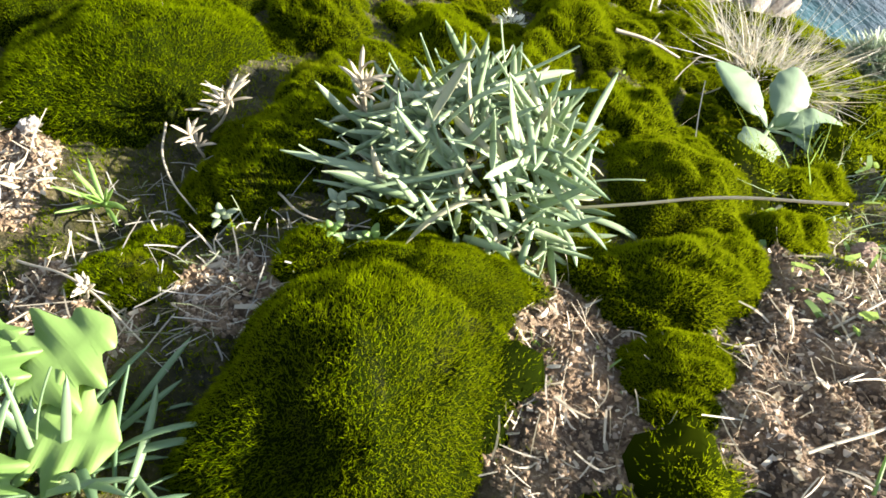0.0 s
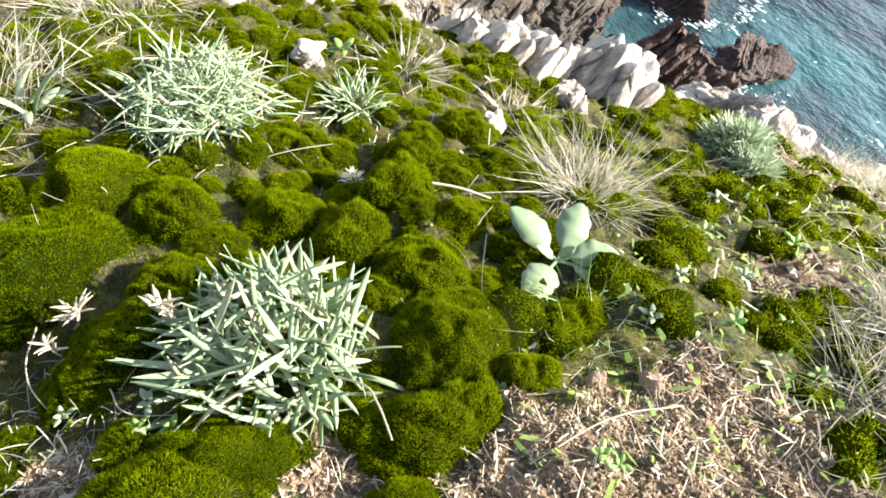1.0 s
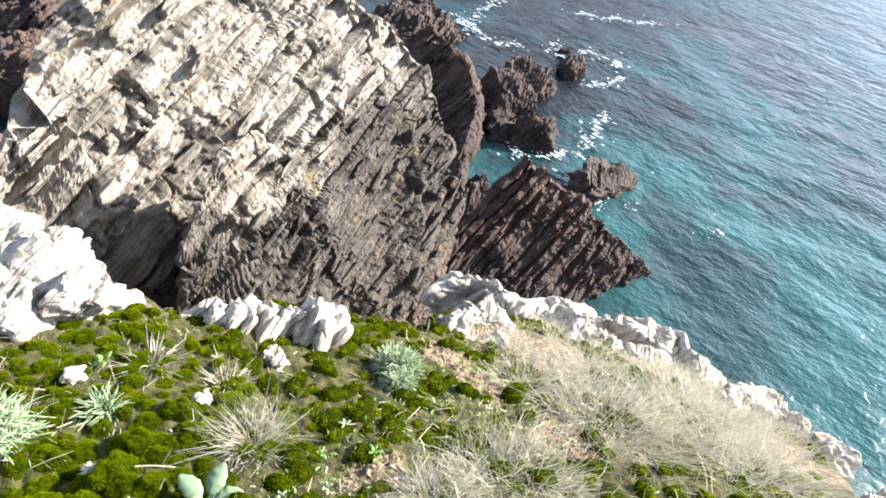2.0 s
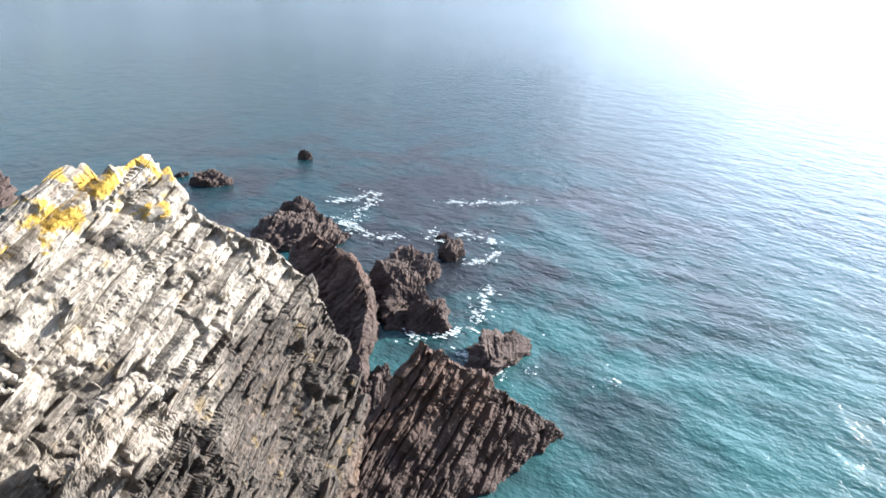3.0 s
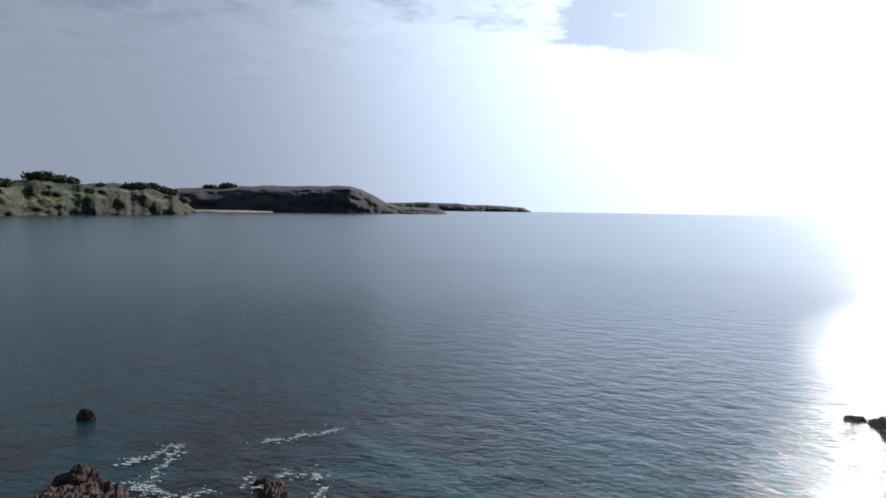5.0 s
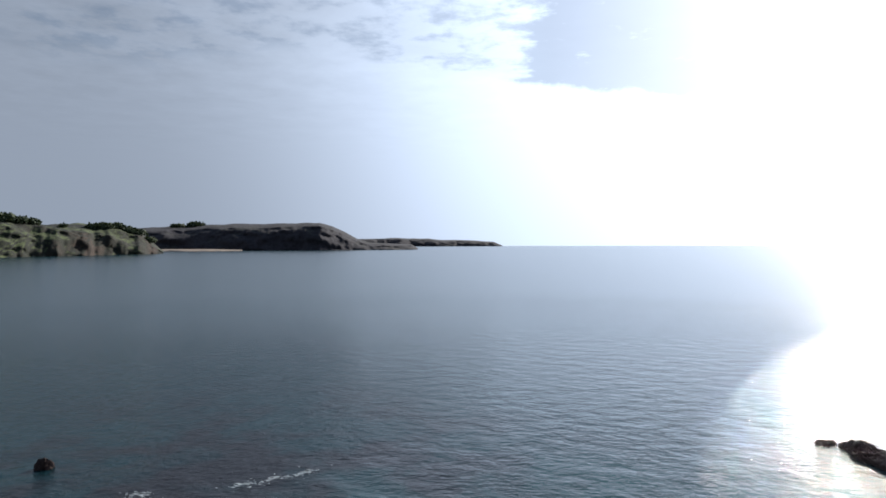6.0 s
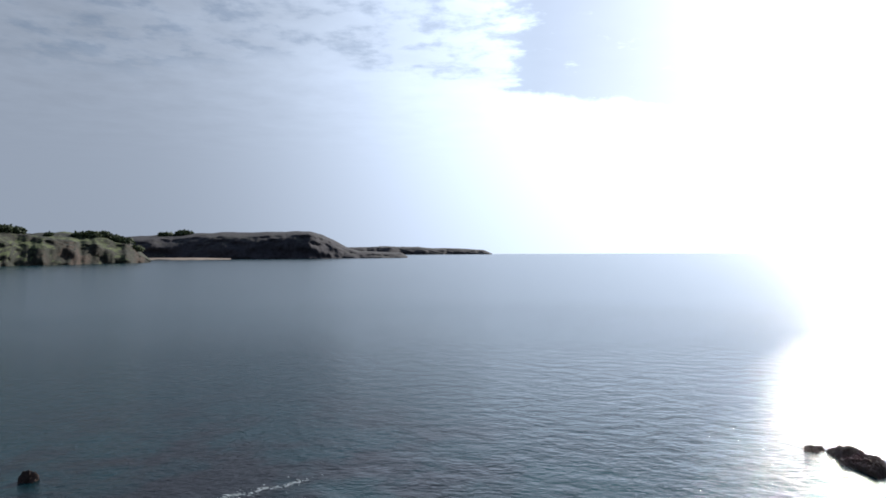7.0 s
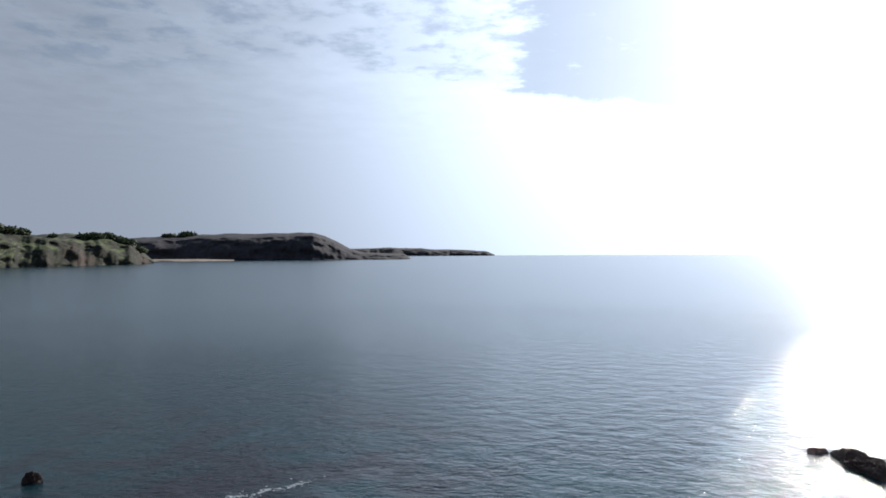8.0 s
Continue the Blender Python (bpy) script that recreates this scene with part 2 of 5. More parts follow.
def build_sea(n):
    at = n.add("ShaderNodeTexCoord").outputs["Object"]
    place = n.add("ShaderNodeSeparateXYZ", {0: at})
    swell = n.noise(n.stretch(at, (0.65, 0.9, 1), (0, 0, 0.35)), 0.75, 4.0, 0.55)
    chop = n.noise(n.stretch(at, (0.75, 1.2, 1), (0, 0, 0.2)), 2.2, 4.0, 0.6)
    ripple = n.noise(at, 7.0, 3.0, 0.6)
    reef = n.ramp(n.noise(at, 0.11, 4.0, 0.6), 0.40, 0.58)
    near = n.ramp(n.add("ShaderNodeVectorMath", {0: at, 1: (-15.0, 27.0, 0.0)}, op="DISTANCE").outputs["Value"], 10.0, 34.0, 1.0, 0.0)
    deep = n.mix(n.noise(at, 0.03, 3.0), (0.005, 0.026, 0.035), (0.008, 0.038, 0.046))
    # paler teal close under the cliff
    pale_water = n.ramp(n.add("ShaderNodeVectorMath", {0: at, 1: (5.0, 11.0, 0.0)}, op="DISTANCE").outputs["Value"], 6.0, 30.0, 1.0, 0.0)
    deep = n.mix(pale_water, deep, (0.028, 0.090, 0.096))
    colour = n.mix(n.math("MULTIPLY", n.math("MULTIPLY", reef, near), 0.92), deep, (0.013, 0.012, 0.016))
    open_water = n.add("ShaderNodeVectorMath", {0: at, 1: (0.0, 0.0, 0.0)}, op="DISTANCE").outputs["Value"]
    # longer waves run on the open water, farther out the longest
    mid = n.math("MULTIPLY", n.noise(n.stretch(at, (0.6, 1, 1), (0, 0, 0.3)), 0.16, 4.0, 0.6), n.ramp(open_water, 60.0, 200.0, 0.0, 0.5))
    far = n.math("MULTIPLY", n.noise(n.stretch(at, (0.6, 1, 1), (0, 0, 0.3)), 0.03, 4.0, 0.6), n.ramp(open_water, 250.0, 900.0, 0.0, 2.0))
    h = n.math("ADD", n.math("ADD", n.math("MULTIPLY", swell, 0.72), n.math("MULTIPLY", chop, 0.32)), n.math("MULTIPLY", ripple, 0.07))
    h = n.math("MULTIPLY", h, n.ramp(open_water, 32.0, 190.0, 1.0, 0.15))
    h = n.math("ADD", h, n.math("ADD", mid, far))
    return principled(n, colour, n.ramp(open_water, 45.0, 140.0, 0.05, 0.22), bump(n, h, 0.6, 0.5), IOR=1.33)


SEA = material("sea_water", build_sea)
FOAM = material("sea_foam", lambda n: principled(n, n.mix(n.noise(n.add("ShaderNodeTexCoord").outputs["Object"], 9.0), (0.30, 0.38, 0.41), (0.66, 0.71, 0.73)), 0.7))


def build_far(n, heath, rock, field):
    at = n.add("ShaderNodeTexCoord").outputs["Object"]
    steep = n.add("ShaderNodeSeparateXYZ", {0: n.add("ShaderNodeNewGeometry").outputs["True Normal"]}).outputs[2]
    big = n.noise(at, 0.012, 5.0, 0.6)
    fine = n.noise(at, 0.09, 5.0, 0.65)
    top = n.mix(n.ramp(big, 0.53, 0.57), heath, field)
    top = n.mix(n.ramp(fine, 0.45, 0.65), top, tuple(c * 0.5 for c in heath))
    face = n.mix(n.ramp(fine, 0.35, 0.65), rock, tuple(c * 0.45 for c in rock))
    face = n.mix(n.ramp(big, 0.4, 0.6), face, heath)
    colour = n.mix(n.ramp(steep, 0.55, 0.85), face, top)
    return principled(n, colour, 0.95, bump(n, fine, 0.6, 2.5))


# the blue cast of distant haze is mixed into the heath and rock colours
HEADLAND = material("hazy_headland_heath", lambda n: build_far(n, (0.030, 0.029, 0.037), (0.046, 0.042, 0.052), (0.040, 0.041, 0.040)))
COAST = material("coast_fields", lambda n: build_far(n, (0.022, 0.025, 0.017), (0.060, 0.042, 0.031), (0.085, 0.105, 0.045)))
SAND = material("beach_sand", lambda n: principled(n, n.mix(n.noise(n.add("ShaderNodeTexCoord").outputs["Object"], 0.2), (0.24, 0.19, 0.15), (0.33, 0.27, 0.22)), 0.95))
RENDERED = material("white_house_wall", lambda n: principled(n, n.mix(n.noise(n.add("ShaderNodeTexCoord").outputs["Object"], 1.5), (0.7, 0.7, 0.68), (0.82, 0.81, 0.79)), 0.8))
SLATE = material("slate_roof", lambda n: principled(n, n.mix(n.noise(n.add("ShaderNodeTexCoord").outputs["Object"], 3.0), (0.10, 0.10, 0.12), (0.18, 0.18, 0.2)), 0.6))
BARK = material("bark", lambda n: principled(n, n.mix(n.noise(n.add("ShaderNodeTexCoord").outputs["Object"], 2.0), (0.06, 0.05, 0.04), (0.14, 0.11, 0.09)), 0.9))
PETAL = material("white_petal", lambda n: principled(n, n.mix(n.noise(n.add("ShaderNodeTexCoord").outputs["Object"], 200.0), (0.75, 0.75, 0.6), (0.9, 0.9, 0.8)), 0.6))


# ---- mesh helpers ----
rng = np.random.default_rng(7)


def hash3(i, j, k, seed=0):
    """A fixed number from 0 to 1 for each cell."""
    n = (np.asarray(i).astype(np.int64) * 374761393 + np.asarray(j).astype(np.int64) * 668265263 + np.asarray(k).astype(np.int64) * 2147483647 + seed * 974634777) & 0xFFFFFFFF
    n = ((n ^ (n >> 13)) * 1274126177) & 0xFFFFFFFF
    n = ((n ^ (n >> 16)) * 2246822519) & 0xFFFFFFFF
    return ((n ^ (n >> 15)) & 0xFFFFFF) / float(0x1000000)


def value_noise(p, seed=0):
    base = np.floor(p)
    f = p - base
    f = f * f * (3 - 2 * f)
    total = 0
    for a in (0, 1):
        for b in (0, 1):
            for c in (0, 1):
                weight = (f[:, 0] if a else 1 - f[:, 0]) * (f[:, 1] if b else 1 - f[:, 1]) * (f[:, 2] if c else 1 - f[:, 2])
                total = total + weight * hash3(base[:, 0] + a, base[:, 1] + b, base[:, 2] + c, seed)
    return total * 2 - 1


def fbm(p, scale=1.0, octaves=4, seed=0, gain=0.5):
    p = np.asarray(p, float) * scale
    total, weight = 0, 1.0
    for o in range(octaves):
        total = total + weight * value_noise(p, seed + o)
        p, weight = p * 2.03 + 11.3, weight * gain
    return total


def smooth(x, a, b):
    x = np.clip((np.asarray(x, float) - a) / (b - a), 0, 1)
    return x * x * (3 - 2 * x)


def mesh_of(name, verts, faces, mats, shade=True):
    me = bpy.data.meshes.new(name)
    me.from_pydata(np.asarray(verts, float).tolist(), [], np.asarray(faces).tolist() if isinstance(faces, np.ndarray) else faces)
    for m in mats if isinstance(mats, (list, tuple)) else [mats]:
        me.materials.append(m)
    if shade:
        me.polygons.foreach_set("use_smooth", [True] * len(me.polygons))
    me.update()
    return me


def part(name, me, parent=None, label="", m=None):
    """One mesh object, under a thing where a parent is given."""
    ob = new(name, me)
    if parent is not None:
        ob.parent = parent
    if m is not None:
        ob.matrix_basis = m
    return tagged(ob, label)


def grid_faces(rows, cols, closed=False):
    i = np.arange(rows - 1)[:, None]
    j = np.arange(cols if closed else cols - 1)[None, :]
    a = i * cols + j
    b = i * cols + (j + 1) % cols
    return np.stack([a, b, b + cols, a + cols], -1).reshape(-1, 4)


def normals_of(grid):
    du = np.gradient(grid, axis=0)
    dv = np.gradient(grid, axis=1)
    n = np.cross(du, dv)
    return n / (np.linalg.norm(n, axis=-1, keepdims=True) + 1e-9)


BED_NP = np.array(BED)
RUN_NP = np.array((-0.104, 0.925, 0.365)) / np.linalg.norm((-0.104, 0.925, 0.365))


def beds(p, size, seed=0):
    """How far the rock stands out at p: beds of uneven thickness, broken across into blocks; some stretches shattered, some smooth."""
    total = 0
    shattered = smooth(fbm(p, 0.55 / size, 2, seed + 21), -0.5, 0.45)
    bend = fbm(p, 0.4 / size, 2, seed + 3) * 0.10 * size
    ragged = fbm(p, 1.6 / size, 3, seed + 31)
    for level, (scale, amp, block) in enumerate(((1.0, 0.56, 8.5), (0.42, 0.44, 6.5), (0.19, 0.20, 4.5))):
        th = scale * size
        u = (p @ BED_NP + bend) / th
        u = u + 0.85 * value_noise(np.stack([u * 0.55, u * 0, u * 0], -1), seed + 9 + level)
        i = np.floor(u)
        edge = hash3(i, i * 0, i * 0, seed + 5)
        v = (p @ RUN_NP) / (th * block * (0.5 + edge)) + edge * 7 + 0.10 * ragged
        j = np.floor(v)
        step = hash3(i, j, i * 0, seed + 1) - 0.5
        tilt = (hash3(i, j, i * 0, seed + 2) - 0.5) * (v - j - 0.5) * 0.6
        gap = np.minimum(u - i, 1 - (u - i))
        cut = np.minimum(v - j, 1 - (v - j)) * block
        deep = 0.40 + 1.25 * hash3(np.round(u), j * 0, j * 0, seed + 8) ** 2
        crack = deep * (1 - smooth(gap, 0.0, 0.14 + 0.08 * level)) * (1.0 - 0.35 * level) + 0.35 * (1 - smooth(cut, 0.0, 0.16))
        share = 1.0 if level == 0 else 0.30 + 0.9 * shattered
        total = total + amp * share * (step + tilt - 0.95 * crack)
    return (total + 0.16 * ragged * (0.4 + shattered)) * size + 0.05 * size * fbm(p, 9.0 / size, 2, seed + 41)


# ---- sea ----
def build_sea_sheet():
    rings, spokes = 190, 240
    r = np.concatenate([[0.05], np.geomspace(1.5, 4900, rings - 1)])
    a = np.linspace(0, 2 * np.pi, spokes, endpoint=False)
    x = -4 + r[:, None] * np.cos(a)
    y = 20 + r[:, None] * np.sin(a)
    p = np.stack([x, y, np.zeros_like(x)], -1).reshape(-1, 3)
    p[:, 2] = 0.05 * fbm(p * (0.6, 0.9, 1), 0.9, 2, 21) * smooth(np.repeat(r, spokes), 20, 9)
    tagged(new("water", mesh_of("water", p, grid_faces(rings, spokes, True), SEA)), "blue-green rippled sea with dark reefs under it", "sea", kind="structure")


build_sea_sheet()

# ---- cliff top ----
# the edge of the cliff top in plan, from the inland side round the point and back
EDGE = np.array([(-40, -30), (-16, -9), (-6, -2.4), (-3.4, -0.2), (-2.3, 0.42), (-1.95, 0.68), (-1.52, 0.80), (-1.36, 0.86), (-1.24, 1.18), (-1.05, 1.36),
                 (-0.86, 1.50), (-0.90, 1.9), (-1.0, 2.5), (-0.95, 2.9), (-0.5, 3.2), (-0.1, 3.12), (0.23, 2.92), (0.5, 2.6), (0.66, 2.1), (0.76, 1.6),
                 (0.95, 1.15), (1.6, 0.7), (2.8, 0.2), (6, -1.5), (16, -8), (40, -30)])


def inland(x, y):
    """Metres inside the edge of the cliff top (negative outside)."""
    x, y = np.asarray(x, float), np.asarray(y, float)
    best = np.full(x.shape, 1e9)
    inside = np.zeros(x.shape, bool)
    ring = np.vstack([EDGE, [(40, -400), (-40, -400)]])
    for (ax, ay), (bx, by) in zip(ring, np.roll(ring, -1, 0)):
        dx, dy = bx - ax, by - ay
        t = np.clip(((x - ax) * dx + (y - ay) * dy) / (dx * dx + dy * dy), 0, 1)
        best = np.minimum(best, np.hypot(x - ax - t * dx, y - ay - t * dy))
        cross = (ay > y) != (by > y)
        at = ax + (y - ay) / (dy if abs(dy) > 1e-9 else 1e-9) * dx
        inside ^= cross & (x < at)
    return np.where(inside, best, -best)


def lie(x, y):
    """Height of the bare ground."""
    x, y = np.asarray(x, float), np.asarray(y, float)
    xc, yc = np.clip(x, -1.7, 0.6), np.clip(y, -0.6, 3.3)
    z = 11.909 + 0.402 * xc - 0.09 * yc - 0.185 * yc * yc + 0.114 * xc * xc
    z = z - 0.28 * np.maximum(xc + 0.05, 0) * smooth(yc, 0.6, 1.6)
    z = z + 0.10 * np.maximum(-0.6 - y, 0) + 0.03 * np.maximum(x - 0.6, 0) - 0.10 * np.maximum(-1.7 - x, 0)
    return np.where(z > 12.6, 12.6 + (z - 12.6) * 0.15, z)


# bare soil: x, y, half width, half depth
SOIL = [(-0.53, 0.17, 0.07, 0.09), (-0.44, 0.30, 0.10, 0.13), (-0.91, -0.11, 0.08, 0.07), (-0.72, -0.085, 0.05, 0.035), (-0.69, 0.0, 0.03, 0.03), (-0.37, 0.46, 0.10, 0.10),
        (-0.42, 0.80, 0.05, 0.08), (-0.45, 1.30, 0.10, 0.08), (-0.1, 0.2, 0.22, 0.3), (-0.45, 1.75, 0.25, 0.2), (0.05, 2.2, 0.3, 0.25), (0.38, 1.9, 0.18, 0.2), (-0.4, 2.5, 0.4, 0.25), (-0.15, 1.25, 0.08, 0.1), (-0.62, 1.35, 0.08, 0.07)]


def soil_share(x, y):
    p = np.stack([x, y, np.zeros_like(x)], -1)
    s = np.zeros_like(x)
    for cx, cy, a, b in SOIL:
        d = np.hypot((x - cx) / a, (y - cy) / b) + 0.30 * fbm(p, 22, 3, 5)
        s = np.maximum(s, smooth(d, 1.15, 0.85))
    return np.maximum(s, smooth(y, -0.2, -0.6) * smooth(fbm(p, 1.7, 4, 15), -0.25, 0.35))


def ground_height(x, y):
    """The cliff top with its lumps, and the cliff below the edge."""
    shape = np.shape(x)
    x, y = np.ravel(np.asarray(x, float)), np.ravel(np.asarray(y, float))
    p = np.stack([x, y, np.zeros_like(x)], -1)
    d = inland(x, y) + 0.05 * fbm(p, 5, 3, 2)
    z = lie(x, y) + 0.016 * fbm(p, 9, 4, 8) + 0.006 * fbm(p, 60, 3, 4)
    z = z - 0.10 * smooth(d, 0.12, 0.0)
    out = np.maximum(-d, 0)
    z = np.where(d < 0, np.maximum(z - out * 7.0 - 0.15 * (np.abs(fbm(p, 3, 3, 6))), -1.5), z)
    return z.reshape(shape)


def axis(lo, near_lo, near_hi, hi, step, far):
    mid = np.arange(near_lo, near_hi, step)
    down = near_lo - np.geomspace(step, near_lo - lo, far)[::-1]
    up = near_hi + np.geomspace(step, hi - near_hi, far)
    return np.concatenate([down, mid, up])


def build_cliff_top():
    xs, ys = axis(-40, -1.6, 0.4, 40, 0.0065, 60), axis(-60, -0.25, 1.7, 12, 0.0065, 90)
    gx, gy = np.meshgrid(xs, ys)
    gz = ground_height(gx, gy)
    p = np.stack([gx, gy, gz], -1).reshape(-1, 3)
    me = mesh_of("ground", p, grid_faces(len(ys), len(xs)), GROUND)
    share = me.attributes.new("soil", "FLOAT", "POINT")
    share.data.foreach_set("value", soil_share(p[:, 0], p[:, 1]).astype(np.float32))
    tagged(new("ground", me), "brown stony soil with litter and thin moss on a cliff top", "ground", kind="structure")


build_cliff_top()


# ---- rocks ----
def slab_mesh(seed, mat, rows=7, cols=16):
    """A rough bed of rock, about one unit half long: a squared block with broken ends."""
    u, v = np.meshgrid(np.linspace(-np.pi, np.pi, cols, endpoint=False), np.linspace(-1, 1, rows) * np.pi / 2)
    def sp(c):
        return np.sign(c) * np.abs(c) ** 0.32
    p = np.stack([sp(np.cos(v)) * sp(np.cos(u)), sp(np.cos(v)) * sp(np.sin(u)), sp(np.sin(v))], -1).reshape(-1, 3)
    p = p + 0.16 * np.stack([fbm(p, 1.3, 3, seed), fbm(p, 1.3, 3, seed + 40), fbm(p, 1.3, 3, seed + 80)], -1)
    p[:, 0] += 0.18 * p[:, 1] * fbm(p * (1, 0, 0), 2.0, 1, seed + 3)
    return mesh_of("slab", p, grid_faces(rows, cols, True), mat, False)


def loft_rock(name, stations, size, seed, mat, label, group="", amp=0.8, across=220, along=None, rough=0.10, slabs=0):
    """A long rock: at each station a foot, a crest and a back foot, each (x, y, z); the skin is broken into beds."""
    st = np.array(stations, float)
    along = along or across
    s = np.linspace(0, len(st) - 1, along)
    k = np.minimum(s.astype(int), len(st) - 2)
    f = (s - k)[:, None, None]
    ring = st[k] * (1 - f) + st[k + 1] * f
    t = np.linspace(0, 1, across)
    t = np.where(t < 0.72, t / 0.72, 1 + (t - 0.72) / 0.28)
    a, b, c = ring[:, 0, None], ring[:, 1, None], ring[:, 2, None]
    front = a + (b - a) * np.clip(t, 0, 1)[None, :, None]
    rear = b + (c - b) * np.clip(t - 1, 0, 1)[None, :, None]
    g = np.where((t <= 1)[None, :, None], front, rear)
    n = normals_of(g)
    if (n[..., 2].mean()) < 0:
        n = -n
    p = g.reshape(-1, 3)
    d = beds(p, size, seed) * amp + rough * size * 4 * fbm(p, 0.5 / size, 4, seed + 7)
    end = np.minimum(smooth(s, 0, 0.25), smooth(len(st) - 1 - s, 0, 0.25))
    d = d * np.repeat(0.3 + 0.7 * end, across)
    p = p + n.reshape(-1, 3) * d[:, None]
    ob = tagged(new(name, mesh_of(name, p, grid_faces(along, across), mat, False)), label, "rock", group)
    if slabs:
        r = np.random.default_rng(seed + 500)
        flat = p.reshape(along, across, 3)
        kinds = [slab_mesh(seed * 10 + k, mat) for k in range(9)]
        for k in range(slabs):
            i, j = int(r.uniform(0.06, 0.94) * along), int(r.uniform(0.12, 0.69) * across)
            run = (Vector(RUN_NP) + Vector(r.normal(size=3)) * 0.10).normalized()
            side = Vector(BED).cross(run).normalized()
            m = Matrix((run, side, run.cross(side))).transposed().to_4x4()
            at = Vector(flat[i, j]) - Vector(n[i, j]) * 0.05 * size
            scale = (size * r.uniform(0.14, 0.62), size * r.uniform(0.14, 0.34), size * r.uniform(0.04, 0.14))
            if at.z > 0.2:
                part("slab", kinds[k % 9], ob, m=Matrix.Translation(at) @ m @ Matrix.Diagonal((*scale, 1)))
    return ob


def dome_rock(name, centre, half, size, seed, mat, label, group="", turn=0.0, lean=(0.0, 0.0), res=110, amp=0.8, sink=0.25, power=3.0, category="rock", facets=16):
    """A single rock: a blunt block, leaning, broken along its beds. centre is on its support; half is its half extents."""
    u, v = np.meshgrid(np.linspace(-np.pi, np.pi, res, endpoint=False), np.linspace(-0.35, 1.0, res // 2) * np.pi / 2)
    def sp(c, e):
        return np.sign(c) * np.abs(c) ** e
    e = 2 / power
    g = np.stack([sp(np.cos(v), e) * sp(np.cos(u), e) * half[0], sp(np.cos(v), e) * sp(np.sin(u), e) * half[1], sp(np.sin(v), e) * half[2]], -1)
    p = g.reshape(-1, 3)
    # flat broken faces all round
    r = np.random.default_rng(seed + 900)
    for way in r.normal(size=(facets, 3)):
        way = way / np.linalg.norm(way)
        if way[2] < -0.2:
            continue
        reach = p @ way
        over = np.maximum(reach - reach.max() * r.uniform(0.62, 0.9), 0)
        p = p - (over * 0.9)[:, None] * way
    n = p / (np.array(half) ** 2)
    n = n / (np.linalg.norm(n, axis=1, keepdims=True) + 1e-9)
    ca, sa = math.cos(turn), math.sin(turn)
    m = np.array([[ca, -sa, 0], [sa, ca, 0], [0, 0, 1]])
    p, n = p @ m.T, n @ m.T
    p[:, 0] += p[:, 2] * lean[0]
    p[:, 1] += p[:, 2] * lean[1]
    q = p + np.array(centre)
    d = beds(q, size, seed) * amp + 0.45 * size * fbm(q, 0.8 / size, 4, seed + 7) + 0.22 * min(half) * fbm(q, 0.9 / min(half), 2, seed + 17)
    p = p + n * d[:, None]
    p[:, 2] -= sink * half[2]
    ob = new(name, mesh_of(name, p, grid_faces(res // 2, res, True), mat, False))
    ob.location = centre
    return tagged(ob, label, category, group)


# the tall bedded outcrop across the gully: foot, crest, back foot
loft_rock("rock_outcrop", [
    [(-5.0, -3.0, -1), (-7.2, -2.6, 4.5), (-12, -2.4, -1)],
    [(-5.0, 0.6, -1), (-7.3, 0.8, 7.2), (-12, 0.8, -1)],
    [(-5.0, 2.4, -1), (-7.35, 2.6, 9.35), (-12, 2.6, -1)],
    [(-5.0, 3.6, -1), (-7.5, 3.6, 9.95), (-12.5, 3.6, -1)],
    [(-5.0, 4.7, -1), (-7.55, 4.7, 10.3), (-12.5, 5, -1)],
    [(-5.0, 6.0, -1), (-7.6, 6.2, 10.2), (-13, 6.2, -1)],
    [(-5.1, 7.0, -1), (-7.4, 7.2, 9.0), (-13, 7.6, -1)],
    [(-5.1, 8.2, -1), (-7.2, 8.5, 8.0), (-12.5, 9.5, -1)],
    [(-5.3, 9.3, -1), (-6.95, 9.6, 6.5), (-12, 11, -1)],
    [(-5.6, 9.8, -1), (-6.6, 10.0, 4.9), (-11, 12, -1)],
    [(-6.2, 10.6, -1), (-6.9, 10.8, 1.2), (-10, 12.4, -1)],
], 0.62, 3, CLIFF, "tall pale grey rock in tilted beds, yellow lichen on top", across=500, along=500, rough=0.06, slabs=170, amp=0.72)
loft_rock("rock_buttress", [
    [(-4.6, 1.5, -1), (-5.6, 1.7, 3.0), (-6.6, 1.3, 1)],
    [(-4.3, 2.0, -1), (-5.6, 2.2, 5.6), (-6.8, 1.8, 2.5)],
    [(-4.1, 2.7, -1), (-5.6, 2.8, 7.3), (-6.9, 2.5, 4)],
    [(-4.0, 3.5, -1), (-5.7, 3.6, 8.2), (-7.0, 3.3, 5)],
    [(-3.9, 4.2, -1), (-5.75, 4.2, 8.35), (-7.1, 4.2, 5)],
    [(-3.9, 4.7, -1), (-5.65, 4.7, 7.2), (-7.0, 4.9, 4)],
    [(-4.0, 5.3, -1), (-5.4, 5.4, 5.3), (-6.8, 5.5, 3)],
    [(-4.2, 6.0, -1), (-5.1, 6.1, 3.2), (-6.5, 6.2, 1)],
], 0.42, 14, BUTTRESS, "dark bedded rock buttress with a pale tip", across=260, along=260, rough=0.05, slabs=70)
